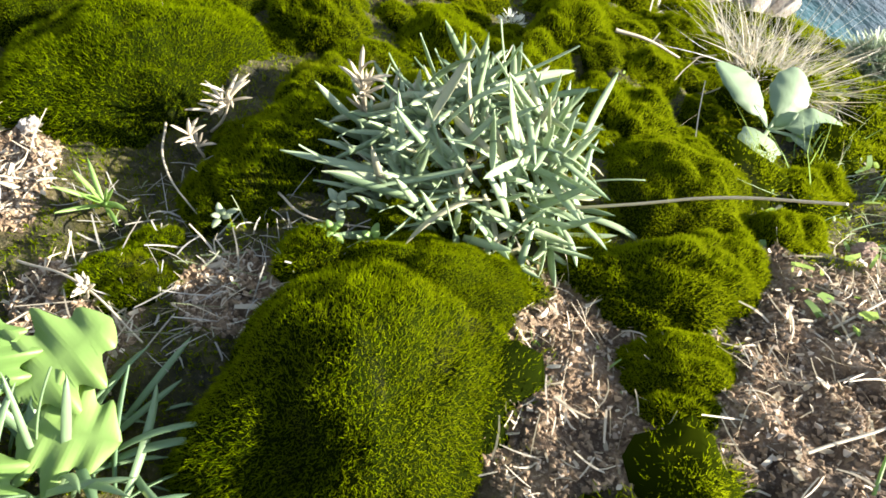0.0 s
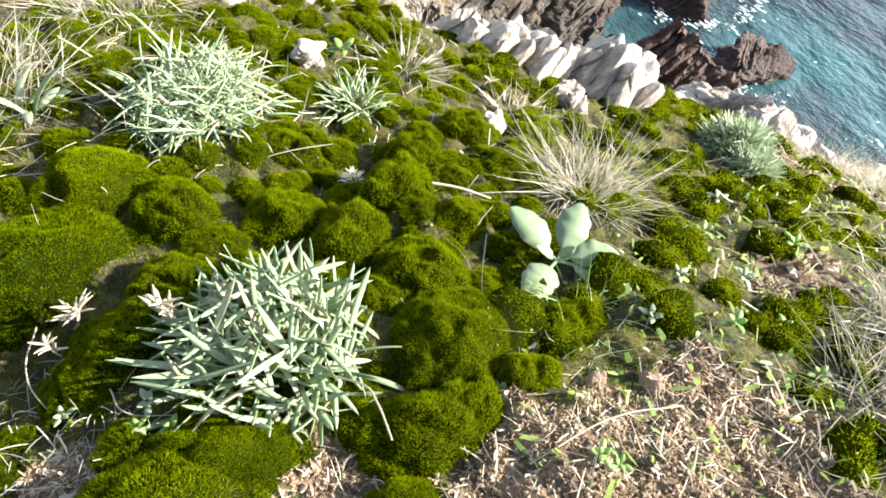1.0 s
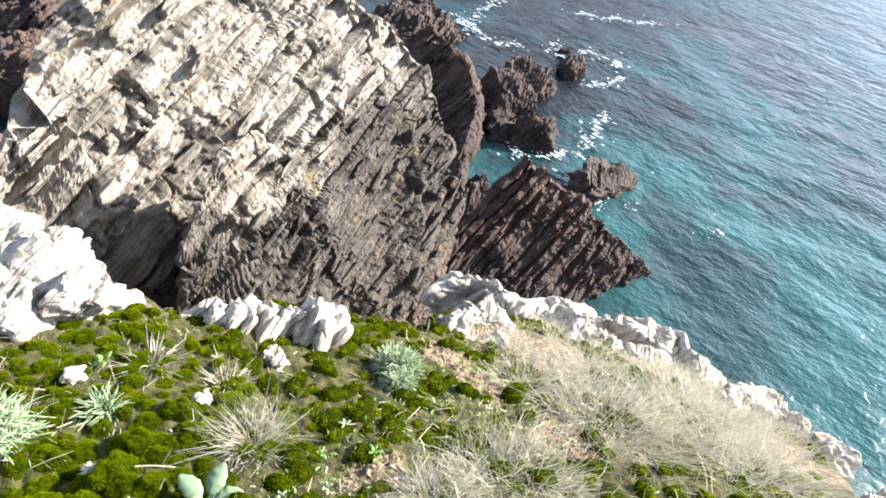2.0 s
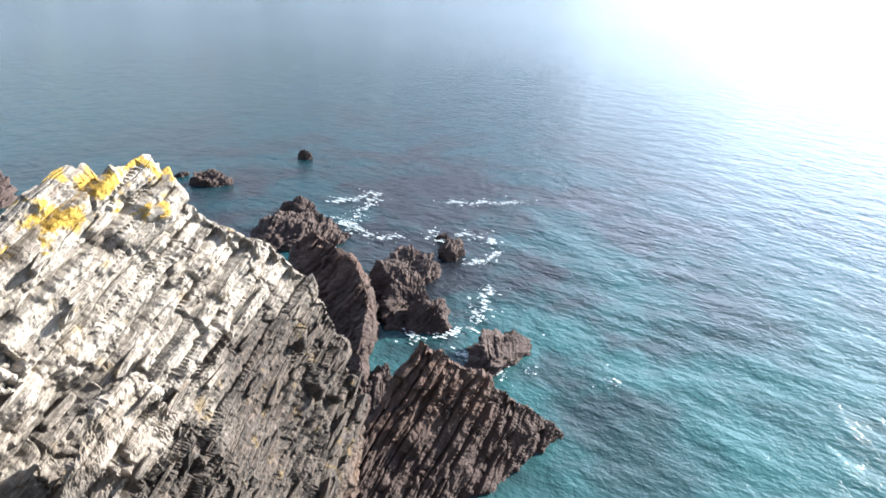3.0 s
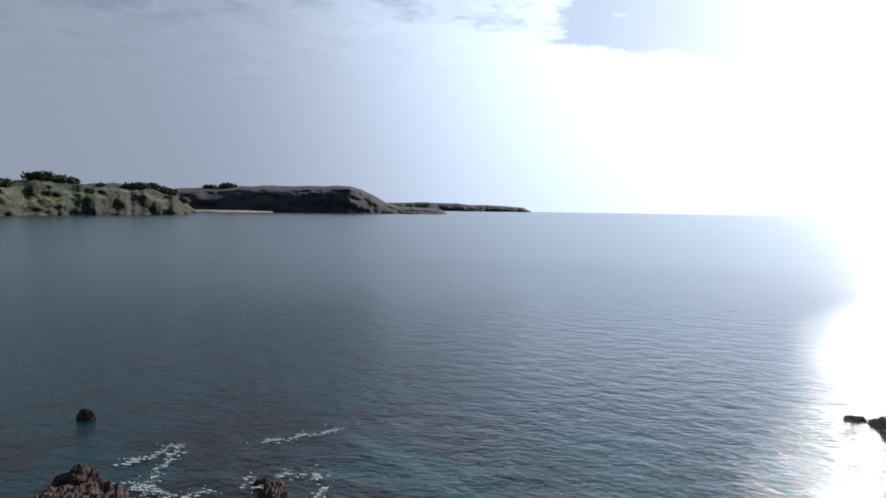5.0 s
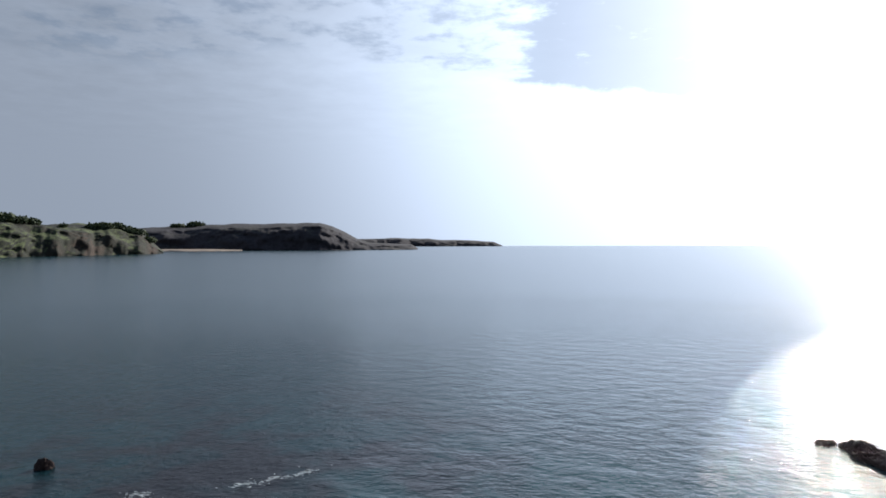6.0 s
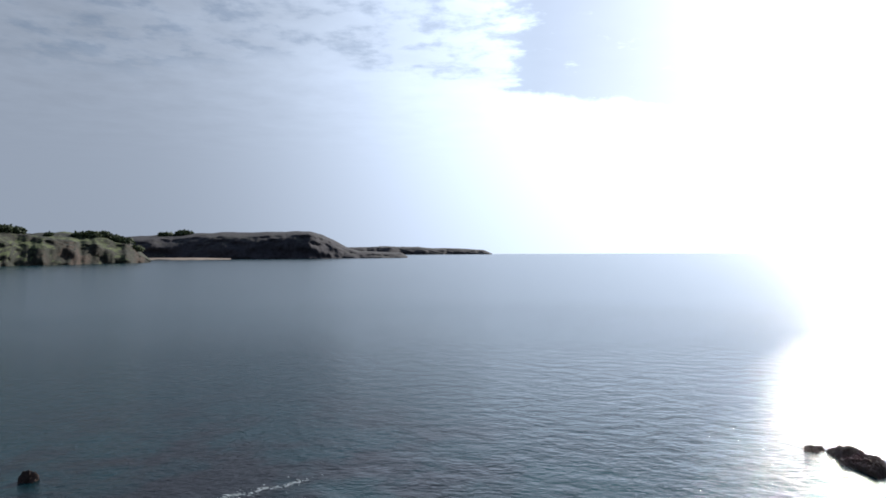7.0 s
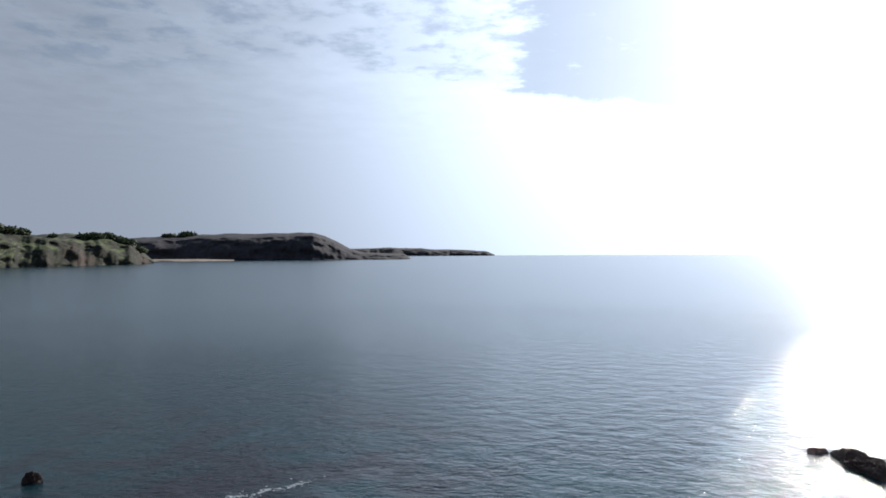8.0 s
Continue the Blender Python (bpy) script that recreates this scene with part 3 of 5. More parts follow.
# the fluted ridge at the foot of the near cliff
loft_rock("rock_ridge", [
    [(-5.6, 5.6, -0.6), (-6.5, 9.2, 1.0), (-7.4, 10.8, -1)],
    [(-4.4, 8.4, -0.6), (-6.2, 11.9, 2.6), (-7.2, 13.2, -1)],
    [(-3.9, 9.4, -0.8), (-5.9, 12.7, 3.6), (-6.6, 14.6, -1)],
    [(-3.3, 10.2, -0.8), (-4.6, 13.1, 2.9), (-5.6, 15.6, -1)],
    [(-2.8, 11.2, -0.8), (-3.5, 13.7, 2.0), (-4.6, 16.0, -1)],
    [(-2.2, 12.6, -0.8), (-2.5, 14.3, 1.0), (-3.4, 16.0, -1)],
    [(-1.8, 14.0, -0.8), (-1.8, 14.9, 0.1), (-2.2, 15.6, -1)],
], 0.42, 23, TIDAL, "dark fluted rock ridge rising from the sea", "tidal rocks", across=230, along=230, rough=0.08, slabs=50)
# brown tidal rocks
loft_rock("tidal_rock", [
    [(-15.4, 17.0, -1), (-15.2, 18.6, 1.8), (-16, 20.4, -1)],
    [(-12.6, 14.2, -1), (-13.6, 18.1, 2.9), (-14.2, 20.2, -1)],
    [(-10.6, 13.4, -1), (-11.3, 17.6, 2.5), (-11.6, 19.8, -1)],
    [(-9.2, 12.6, -1), (-9.9, 16.4, 1.6), (-10.2, 18.0, -1)],
    [(-8.2, 12.0, -1), (-9.1, 14.6, 1.1), (-9.3, 16.2, -1)],
    [(-7.6, 12.0, -1), (-8.2, 13.2, 0.5), (-8.6, 14.2, -1)],
], 0.40, 31, TIDAL, "brown fluted tidal rock covered with weed", "tidal rocks", across=220, along=240, slabs=50)
ROCKS = [  # x, y, half extents, bed size, turn, lean
    (-9.5, 19.0, (1.6, 1.9, 2.1), 0.24, 0.5, (0.1, -0.1)), (-11.3, 22.4, (1.6, 2.4, 1.5), 0.26, 0.2, (0, 0)), (-8.5, 18.5, (1.1, 1.4, 1.8), 0.22, 0.3, (0.1, 0)), (-11.0, 19.6, (1.5, 1.6, 1.7), 0.24, 0.9, (0, 0)), (-10.4, 24.6, (0.9, 1.0, 0.9), 0.2, 0.4, (0, 0)),
    (-5.35, 17.6, (0.95, 2.0, 1.9), 0.26, -0.15, (0.15, 0.3)), (-17.8, 22.3, (2.9, 2.2, 1.1), 0.28, 0.5, (0, 0)), (-19.8, 24.9, (1.2, 0.9, 0.9), 0.22, 0.2, (0, 0)),
    (-27.0, 25.2, (1.25, 1.0, 1.1), 0.3, 0.7, (0, 0)), (-29.3, 25.3, (0.45, 0.4, 0.8), 0.2, 0.1, (0, 0)), (-25.4, 32.6, (0.55, 0.5, 0.95), 0.25, 0.3, (0, 0)),
    (-8.0, 13.6, (1.1, 2.0, 0.55), 0.24, 0.5, (0, 0)), (-6.9, 11.2, (0.9, 1.7, 0.75), 0.24, 0.4, (0, 0)),
    (-11.3, 25.9, (0.5, 0.5, 0.35), 0.2, 0, (0, 0)), (-31.0, 10.5, (5.0, 4.5, 2.4), 0.5, 0.4, (0, 0)), (-37.0, 15.0, (5.5, 4.0, 2.0), 0.5, 0.2, (0, 0)), (-24.5, 11.5, (3.4, 3.0, 1.4), 0.4, 0.9, (0, 0)),
    (-21.5, 7.6, (5.0, 3.2, 3.4), 0.5, 0.4, (0, 0)), (-16.6, 4.4, (2.6, 2.2, 4.4), 0.5, 0.2, (0, 0)),
    (23.6, 36.6, (1.5, 3.6, 0.85), 0.3, 0.25, (0, 0)), (25.6, 33.0, (3.0, 2.6, 1.2), 0.35, 0.2, (0, 0)), (22.2, 39.6, (0.9, 0.6, 0.45), 0.2, 0.3, (0, 0)),
]
for number, (x, y, half, bed, turn, lean) in enumerate(ROCKS):
    low = half[2] < 1.0
    dome_rock("tidal_rock", (x, y, 0), half, bed, 40 + number, TIDAL, "low dark weedy rock awash in the sea" if low else "dark brown bedded rock standing in the sea", "tidal rocks", turn, lean, res=150 if half[0] > 0.8 else 70, power=2.2)


# ---- far coast ----
def coast(name, rows, depth, mat, label, seed, steps=260, rough=1.0):
    """Land seen across the water: rows of bearing (degrees east of the view), distance, height; cliffs in front, a flat top behind."""
    rows = np.array(rows, float)
    a = np.linspace(rows[0, 0], rows[-1, 0], steps)
    dist = np.interp(a, rows[:, 0], rows[:, 1])
    top = np.interp(a, rows[:, 0], rows[:, 2])
    q = np.stack([a * 1.3, a * 0, a * 0], -1)
    top = top * (1 + 0.05 * rough * fbm(q, 0.6, 3, seed))
    dist = dist * (1 + 0.02 * rough * fbm(q, 0.5, 3, seed + 4))
    prof = np.array([(0, -0.1), (0.02, 0.10), (0.07, 0.42), (0.12, 0.60), (0.2, 0.76), (0.35, 0.86), (0.6, 0.95), (0.85, 1.0), (1.0, 0.98), (1.3, 0.7)])
    k = np.linspace(0, len(prof) - 1, 46)
    run, rise = np.interp(k, range(len(prof)), prof[:, 0]), np.interp(k, range(len(prof)), prof[:, 1])
    r = dist[:, None] + depth * run[None, :]
    x, y = r * np.sin(np.radians(a))[:, None], r * np.cos(np.radians(a))[:, None]
    z = top[:, None] * rise[None, :]
    p = np.stack([x, y, z], -1).reshape(-1, 3)
    out = fbm(p * (1, 1, 2.5), 9.0 / depth, 4, seed + 30) * 0.045 * depth * np.tile(smooth(run, 0.5, 0.1), steps)
    out += fbm(p * (1, 1, 2.5), 30.0 / depth, 3, seed + 33) * 0.006 * depth * rough * np.tile(smooth(run, 0.5, 0.2), steps)
    p[:, :2] += out[:, None] * (p[:, :2] / np.linalg.norm(p[:, :2], axis=1, keepdims=True))
    p[:, 2] += (0.10 * rough * np.repeat(top, len(k)) * fbm(p, 6.0 / depth, 5, seed + 8)) * np.tile(smooth(run, 0.0, 0.05), steps) * np.tile(smooth(run, 1.1, 0.5) * 0.7 + 0.3, steps)
    return tagged(new(name, mesh_of(name, p, grid_faces(steps, len(k)), mat)), label, "coast", kind="structure")


coast("backdrop_cape", [(-12.5, 4300, 60), (-8, 4300, 66), (-3, 4300, 50), (-0.5, 4300, 44), (1.2, 4250, 34), (2.0, 4200, 6)], 500, HEADLAND, "faint low cape on the horizon", 71, 160)
coast("headland", [(-34, 1500, 50), (-30, 1500, 62), (-27, 1500, 66), (-24.5, 1450, 70), (-20, 1420, 72), (-15.6, 1400, 74), (-14.4, 1420, 66), (-13.2, 1440, 50), (-12.0, 1460, 30), (-11.0, 1470, 20), (-6.8, 1500, 14), (-6.2, 1500, 2)], 330, HEADLAND, "dark heathland headland with steep cliffs", 52, 300, 0.25)
coast("coast", [(-66, 170, 9), (-60, 195, 9), (-55.5, 235, 11), (-52.5, 310, 15), (-50, 430, 21), (-47, 600, 30), (-44.5, 700, 38), (-42, 760, 42), (-39, 800, 45), (-35, 860, 44), (-32.5, 900, 44), (-31.2, 930, 36), (-30.0, 970, 17), (-29.2, 990, 3)], 240, COAST, "low cliffed coast with green fields and hedges", 63, 420)
coast("beach", [(-32.0, 1375, 3), (-29.0, 1350, 4), (-25.5, 1330, 4), (-22.6, 1360, 2.5)], 120, SAND, "pale sandy beach below the headland", 77, 60, 0.3)


# ---- plants ----
def ribbons(base, way, length, width, droop=0.3, segs=4, curl=0.0, seed=0, blunt=0.0):
    """Blades as ribbons, all in one go: base and way (n, 3), length and width (n,)."""
    r = np.random.default_rng(seed)
    n = len(base)
    way = way / (np.linalg.norm(way, axis=1, keepdims=True) + 1e-9)
    side = np.cross(way, r.normal(size=(n, 3)))
    side = side / (np.linalg.norm(side, axis=1, keepdims=True) + 1e-9)
    twist = r.normal(size=(n, 3)) * curl
    rows = []
    for k in range(segs + 1):
        t = k / segs
        c = base + way * (length * t)[:, None] + twist * (length * t * t)[:, None]
        c[:, 2] -= droop * length * t * t
        wide = width * (1 - (1 - blunt) * t ** 1.6) * (0.6 + 0.4 * min(1, t * 3 + 0.2)) * 0.5
        rows += [c - side * wide[:, None], c + side * wide[:, None]]
    v = np.stack(rows, 1).reshape(-1, 3)
    step = 2 * (segs + 1)
    one = np.array([(2 * k, 2 * k + 1, 2 * k + 3, 2 * k + 2) for k in range(segs)])
    f = (np.arange(n)[:, None, None] * step + one[None]).reshape(-1, 4)
    return v, f


def on_ground(x, y):
    return float(ground_height(np.array([x]), np.array([y]))[0])


def leaf_mesh(name, length, width, bend, mat, shape="strap", segs=10, fold=0.25, wave=0.0, seed=0, thick=0.0006):
    """One leaf from the origin up +z, bending over to +x, with a folded midrib and some thickness."""
    r = np.random.default_rng(seed)
    rows = []
    ang, pos = 0.0, np.zeros(3)
    sway = r.normal() * 0.05
    for k in range(segs + 1):
        t = k / segs
        if shape == "strap":
            wide = width * (0.55 + 0.45 * math.sin(min(1, t * 1.6) * math.pi / 2)) * (1 - t ** 5) ** 0.7
        else:
            stalk = 0.10
            u = max(0.0, (t - 0.22) / 0.78)
            wide = width * (stalk + math.sin(math.pi * u ** 0.8) ** 0.75 * (1 + wave * math.sin(u * 21 + seed)))
            if k == segs:
                wide = width * 0.03
        out = np.array([math.cos(ang), 0, -math.sin(ang)])
        s = np.array([0, 1, 0]) * wide * 0.5
        bow = np.array([0, sway * length * t * t, 0])
        up = np.array([math.cos(ang), 0, -math.sin(ang)]) * fold * wide * 0.5
        crinkle = out * (wave * width * 0.10 * math.sin(t * 26 + seed))
        rows.append([pos + bow - s - up + crinkle, pos + bow, pos + bow + s - up - crinkle])
        rise = length / segs
        pos = pos + np.array([math.sin(ang), 0, math.cos(ang)]) * rise
        ang += bend / segs
    top = np.array(rows).reshape(-1, 3)
    low = top.copy()
    low[:, 0] -= thick
    low[1::3, 0] -= thick
    n = len(top)
    f = []
    for k in range(segs):
        for j in (0, 1):
            a = k * 3 + j
            f.append((a, a + 1, a + 4, a + 3))
            f.append((n + a, n + a + 3, n + a + 4, n + a + 1))
        a = k * 3
        f.append((a, a + 3, n + a + 3, n + a))
        f.append((a + 2, n + a + 2, n + a + 5, a + 5))
    return mesh_of(name, np.vstack([top, low]), f, mat)


def plant(name, x, y, label, category="plant", group="", sink=0.0):
    ob = new(name)
    ob.empty_display_size = 0.02
    ob.location = (x, y, on_ground(x, y) - sink)
    return tagged(ob, label, category, group)


def tuft(name, x, y, count, length, width, mat, label, seed, spread=0.04, flat=1.25, bend=(0.2, 1.0), lift=0.0, variants=9, tangle=0.0):
    """A dense cushion of strap leaves, each a part."""
    r = np.random.default_rng(seed)
    root = plant(name, x, y, label, group="tufts on the cliff top")
    kinds = [leaf_mesh("leaf", length * r.uniform(0.5, 1.15), width * r.uniform(0.75, 1.2), r.uniform(*bend), mat, seed=seed * 50 + k) for k in range(variants)]
    for k in range(count):
        a = r.uniform(0, 2 * math.pi)
        q = r.uniform(0, 1) ** 0.55
        tilt = q * flat + abs(r.normal()) * 0.62
        if r.uniform() < tangle:
            # a leaf of the outer tangle lies across the cushion
            rise = math.acos(r.uniform(-0.1, 1.0))
            out = Vector((math.cos(a) * math.sin(rise), math.sin(a) * math.sin(rise), math.cos(rise)))
            along = Vector(r.normal(size=3))
            along = (along - out * along.dot(out)).normalized()
            way = (out * r.uniform(0.15, 0.9) + along * r.uniform(0.4, 1.0)).normalized()
            at = out * spread * r.uniform(0.55, 0.95) - along * length * 0.35
            at.z = max(at.z * 0.75 + lift * 0.4, 0.0)
            part("leaf", kinds[k % variants], root, m=Matrix.Translation(at) @ way.to_track_quat("Z", "X").to_matrix().to_4x4() @ pose(0, 0, 0, 0, 0, 180 + r.normal() * 45))
            continue
        m = pose(math.cos(a) * q * spread, math.sin(a) * q * spread, lift * (1 - q * q), 0, 0, math.degrees(a + r.normal() * 1.15)) @ pose(0, 0, 0, 0, math.degrees(tilt), 0) @ pose(0, 0, 0, 0, 0, r.normal() * 35)
        part("leaf", kinds[k % variants], root, m=m)
    return root


def clump(name, x, y, count, length, width, mat, label, seed, spread=0.05, tilt=0.9, droop=0.35, curl=0.12, segs=4, group="grass clumps", lean=(0, 0), kind=""):
    """A clump of thin grass, one mesh, rooted on the ground."""
    r = np.random.default_rng(seed)
    a, q = r.uniform(0, 2 * np.pi, count), np.sqrt(r.uniform(0, 1, count))
    bx, by = np.cos(a) * q * spread, np.sin(a) * q * spread
    base = np.stack([bx, by, ground_height(x + bx, y + by) - 0.004], -1)
    base[:, 2] -= on_ground(x, y)
    th = np.abs(r.normal(size=count)) * 0.35 * tilt + q * tilt * 0.6
    way = np.stack([np.cos(a) * np.sin(th) + lean[0], np.sin(a) * np.sin(th) + lean[1], np.cos(th)], -1)
    v, f = ribbons(base, way, length * r.uniform(0.45, 1.15, count), width * r.uniform(0.6, 1.3, count), droop, segs, curl, seed)
    ob = new(name)
    ob.empty_display_size = 0.02
    ob.location = (x, y, on_ground(x, y))
    # living and dead blades of the same clump
    cut = int(count * 0.62)
    per, quads = len(v) // count, len(f) // count
    part("dry_grass" if mat is not FRESH else "fresh_growth", mesh_of("grass", v[:cut * per], f[:cut * quads], mat), ob)
    part("straw" if mat is not FRESH else "pale_growth", mesh_of("grass", v[cut * per:], f[cut * quads:] - cut * per, STRAW if mat is not FRESH else PALE_TUFT), ob)
    return tagged(ob, label, "grass", group, kind)


def cushion_mesh(seed, radius, high, tips, tip_size):
    """A moss cushion, and the fine tips that stand all over it."""
    r = np.random.default_rng(seed)
    rows, cols = 26, 52
    v, u = np.meshgrid(np.linspace(0, 1, rows), np.linspace(0, 2 * np.pi, cols, endpoint=False), indexing="ij")
    q = np.stack([np.cos(u) * v, np.sin(u) * v, v * 0], -1).reshape(-1, 3)
    lobes = 1 + 0.16 * fbm(np.stack([np.cos(u), np.sin(u), u * 0 + seed], -1).reshape(-1, 3), 1.3, 3, seed)
    z = (1 - q[:, 0] ** 2 - q[:, 1] ** 2).clip(0) ** 0.62
    p = np.stack([q[:, 0] * radius * lobes, q[:, 1] * radius * lobes, z * high - 0.30 * high], -1)
    p[:, 2] += 0.26 * high * fbm(p, 2.2 / radius, 3, seed + 2) * (z > 0.02)
    body = mesh_of("moss_cushion", p, grid_faces(rows, cols, True), SHADED_MOSS_BODY)
    g = p.reshape(rows, cols, 3)
    i, j = np.sqrt(r.uniform(0.0, 0.97, tips)) * (rows - 1.001), r.uniform(0, cols, tips)
    i0, j0 = i.astype(int), j.astype(int) % cols
    fi, fj = (i - i0)[:, None], (j - np.floor(j))[:, None]
    at = (g[i0, j0] * (1 - fi) + g[i0 + 1, j0] * fi) * (1 - fj) + (g[i0, (j0 + 1) % cols] * (1 - fi) + g[i0 + 1, (j0 + 1) % cols] * fi) * fj
    way = at / np.array([radius, radius, high]) ** 2
    way = way / (np.linalg.norm(way, axis=1, keepdims=True) + 1e-9) + np.array([0, 0, 0.4]) + r.normal(size=(tips, 3)) * 0.5
    vv, ff = ribbons(at - way * tip_size * 0.15, way, tip_size * r.uniform(0.5, 1.2, tips), np.full(tips, tip_size * 0.19), 0.1, 1, 0, seed)
    return body, mesh_of("fuzz", vv, ff, MOSS, False), radius, high


BIG = [cushion_mesh(100 + k, 0.085, 0.050, 34000, 0.0050) for k in range(4)]
MID = [cushion_mesh(120 + k, 0.042, 0.024, 11000, 0.0047) for k in range(5)]
SMALL = [cushion_mesh(140 + k, 0.022, 0.0135, 3600, 0.0043) for k in range(5)]
cushions = 0


def moss(x, y, rx, ry=None, high=None, turn=None):
    """One moss cushion resting on the ground."""
    global cushions
    cushions += 1
    ry = ry or rx
    size = (rx + ry) / 2
    kinds = BIG if size > 0.058 else MID if size > 0.03 else SMALL
    body, tips, radius, tall = kinds[cushions % len(kinds)]
    high = high or tall * size / radius
    ob = part("moss_cushion", body)
    e = size * 0.7
    z, right, left, ahead, behind = ground_height(np.array([x, x + e, x - e, x, x]), np.array([y, y, y, y + e, y - e])).tolist()
    sx, sy = (right - left) / (2 * e), (ahead - behind) / (2 * e)
    up = Vector((-sx * 0.7, -sy * 0.7, 1)).normalized()
    turn = cushions * 2.4 if turn is None else turn
    ob.matrix_basis = Matrix.Translation((x, y, z)) @ up.to_track_quat("Z", "Y").to_matrix().to_4x4() @ Matrix.Rotation(turn, 4, "Z") @ Matrix.Diagonal((rx / radius, ry / radius, high / tall, 1))
    part("fuzz", tips, ob)
    return tagged(ob, "large soft green moss cushion on the soil" if size > 0.058 else "rounded bright green moss cushion", "moss", "moss cushions")


CUSHIONS = [  # x, y, half width, half depth, height, turn
    (-0.592, 0.020, 0.100, 0.075, 0.068, 0.98), (-0.93, 0.02, 0.115, 0.085, 0.06, 0.6), (-0.625, 0.10, 0.075, 0.045, 0.038, 0.98), (-0.765, 0.05, 0.055, 0.045, 0.035, 0.5),
    (-0.79, 0.10, 0.05, 0.04, 0.03, 0.3), (-0.60, 0.33, 0.070, 0.075, 0.045, 0.4), (-0.55, 0.245, 0.045, 0.060, 0.035, 0.9), (-0.508, 0.195, 0.028, 0.038, 0.022, 0.9), (-0.585, 0.215, 0.03, 0.03, 0.02, 0.2), (-0.742, -0.058, 0.026, 0.018, 0.014, 0.2), (-0.775, 0.02, 0.04, 0.03, 0.025, 0.6), (-0.755, -0.03, 0.022, 0.018, 0.014, 0.2), (-0.53, 0.37, 0.035, 0.03, 0.03, 0.2), (-0.488, 0.172, 0.022, 0.028, 0.018, 0.9), (-0.54, 0.29, 0.05, 0.04, 0.035, 0.5), (-0.84, 0.14, 0.04, 0.035, 0.03, 0.9), (-0.70, 0.37, 0.06, 0.055, 0.045, 0.2),
    (-0.79, 0.33, 0.06, 0.05, 0.045, 1.2), (-0.86, 0.28, 0.055, 0.05, 0.045, 0.6), (-0.93, 0.19, 0.05, 0.045, 0.04, 0.1), (-0.83, 0.43, 0.05, 0.045, 0.05, 0.7), (-0.88, 0.50, 0.05, 0.04, 0.055, 0.2),
    (-0.55, 0.46, 0.045, 0.04, 0.035, 0.3), (-0.74, 0.46, 0.045, 0.04, 0.035, 1.3), (-1.02, 0.12, 0.07, 0.06, 0.05, 0.4), (-1.06, -0.02, 0.06, 0.06, 0.045, 0.4), (-0.72, -0.045, 0.025, 0.018, 0.015, 0.2),
    (-0.97, 0.36, 0.045, 0.04, 0.04, 0.5), (-0.80, 0.21, 0.04, 0.045, 0.035, 0.2), (-0.90, 0.62, 0.05, 0.035, 0.04, 0.3), (-0.80, 0.60, 0.04, 0.03, 0.03, 0.8),
]
for row in CUSHIONS:
    moss(*row)
rest = []
spots = np.array([(x, y) for x in np.arange(-1.45, 0.55, 0.043) for y in np.arange(0.05, 2.3, 0.043)])
spots = spots + rng.normal(size=spots.shape) * 0.013
spot_soil = soil_share(spots[:, 0], spots[:, 1])
spot_edge = inland(spots[:, 0], spots[:, 1])
spot_luck = rng.uniform(size=(len(spots), 3))
for (jx, jy), here, edge, luck in zip(spots.tolist(), spot_soil, spot_edge, spot_luck):
    if edge < 0.03 or here > 0.4 or luck[0] > (0.86 if jy < 0.75 else 0.66) or any(abs(jx - c[0]) < c[2] * 0.75 and abs(jy - c[1]) < c[3] * 0.75 for c in CUSHIONS):
        continue
    if luck[1] > (0.6 if jx > -0.30 else 0.25 if jx > -0.55 and jy < 0.62 else 0.85 if jx > -0.55 else 1.0):
        continue
    s = 0.016 + 0.017 * luck[2]
    if jy < 0.80 and jx < -0.25 and cushions < 285:
        moss(jx, jy, s * rng.uniform(0.85, 1.3), s)
    else:
        rest.append((jx, jy, s))


def joined_moss(rows):
    """The farther small cushions, too many to count: lumps coloured dark as in shade, with fine tips all over."""
    bodies, skins, tips, blades = [], [], [], []
    lumps = shoots = 0
    levels = ground_height(np.array([q[0] for q in rows]), np.array([q[1] for q in rows]))
    for k, (x, y, s) in enumerate(rows):
        r = np.random.default_rng(900 + k)
        v, u = np.meshgrid(np.linspace(0, 1, 8), np.linspace(0, 2 * np.pi, 16, endpoint=False), indexing="ij")
        high = s * r.uniform(0.4, 0.7)
        p = np.stack([np.cos(u) * v * s, np.sin(u) * v * s, ((1 - v * v) ** 0.6 - 0.3) * high], -1).reshape(-1, 3)
        p = p * (1.2 + 0.55 * fbm(p, 1.3 / s, 3, k))[:, None]
        c = np.array([x, y, levels[k]])
        bodies.append(p + c)
        skins.append(grid_faces(8, 16, True) + lumps)
        lumps += len(p)
        n = 1300 if y < 0.7 and x < -0.3 else 520
        pick = p[r.integers(0, 112, n)] + r.normal(size=(n, 3)) * s * 0.13
        way = pick / s + np.array([0, 0, 0.6]) + r.normal(size=(n, 3)) * 0.5
        size = 0.0046 if n > 1000 else 0.0058
        tv, tf = ribbons(pick + c, way, size * r.uniform(0.5, 1.2, n), np.full(n, size * 0.22), 0.1, 1, 0, k)
        tips.append(tv)
        blades.append(tf + shoots)
        shoots += len(tv)
    me = mesh_of("moss", np.vstack(bodies + tips), np.vstack([np.vstack(skins), np.vstack(blades) + lumps]), [SHADED_MOSS_BODY, MOSS])
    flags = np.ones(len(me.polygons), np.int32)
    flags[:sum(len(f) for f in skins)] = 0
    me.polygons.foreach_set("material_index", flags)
    tagged(new("moss", me), "many small green moss cushions near the cliff edge", "moss", kind="stuff")


joined_moss(rest)

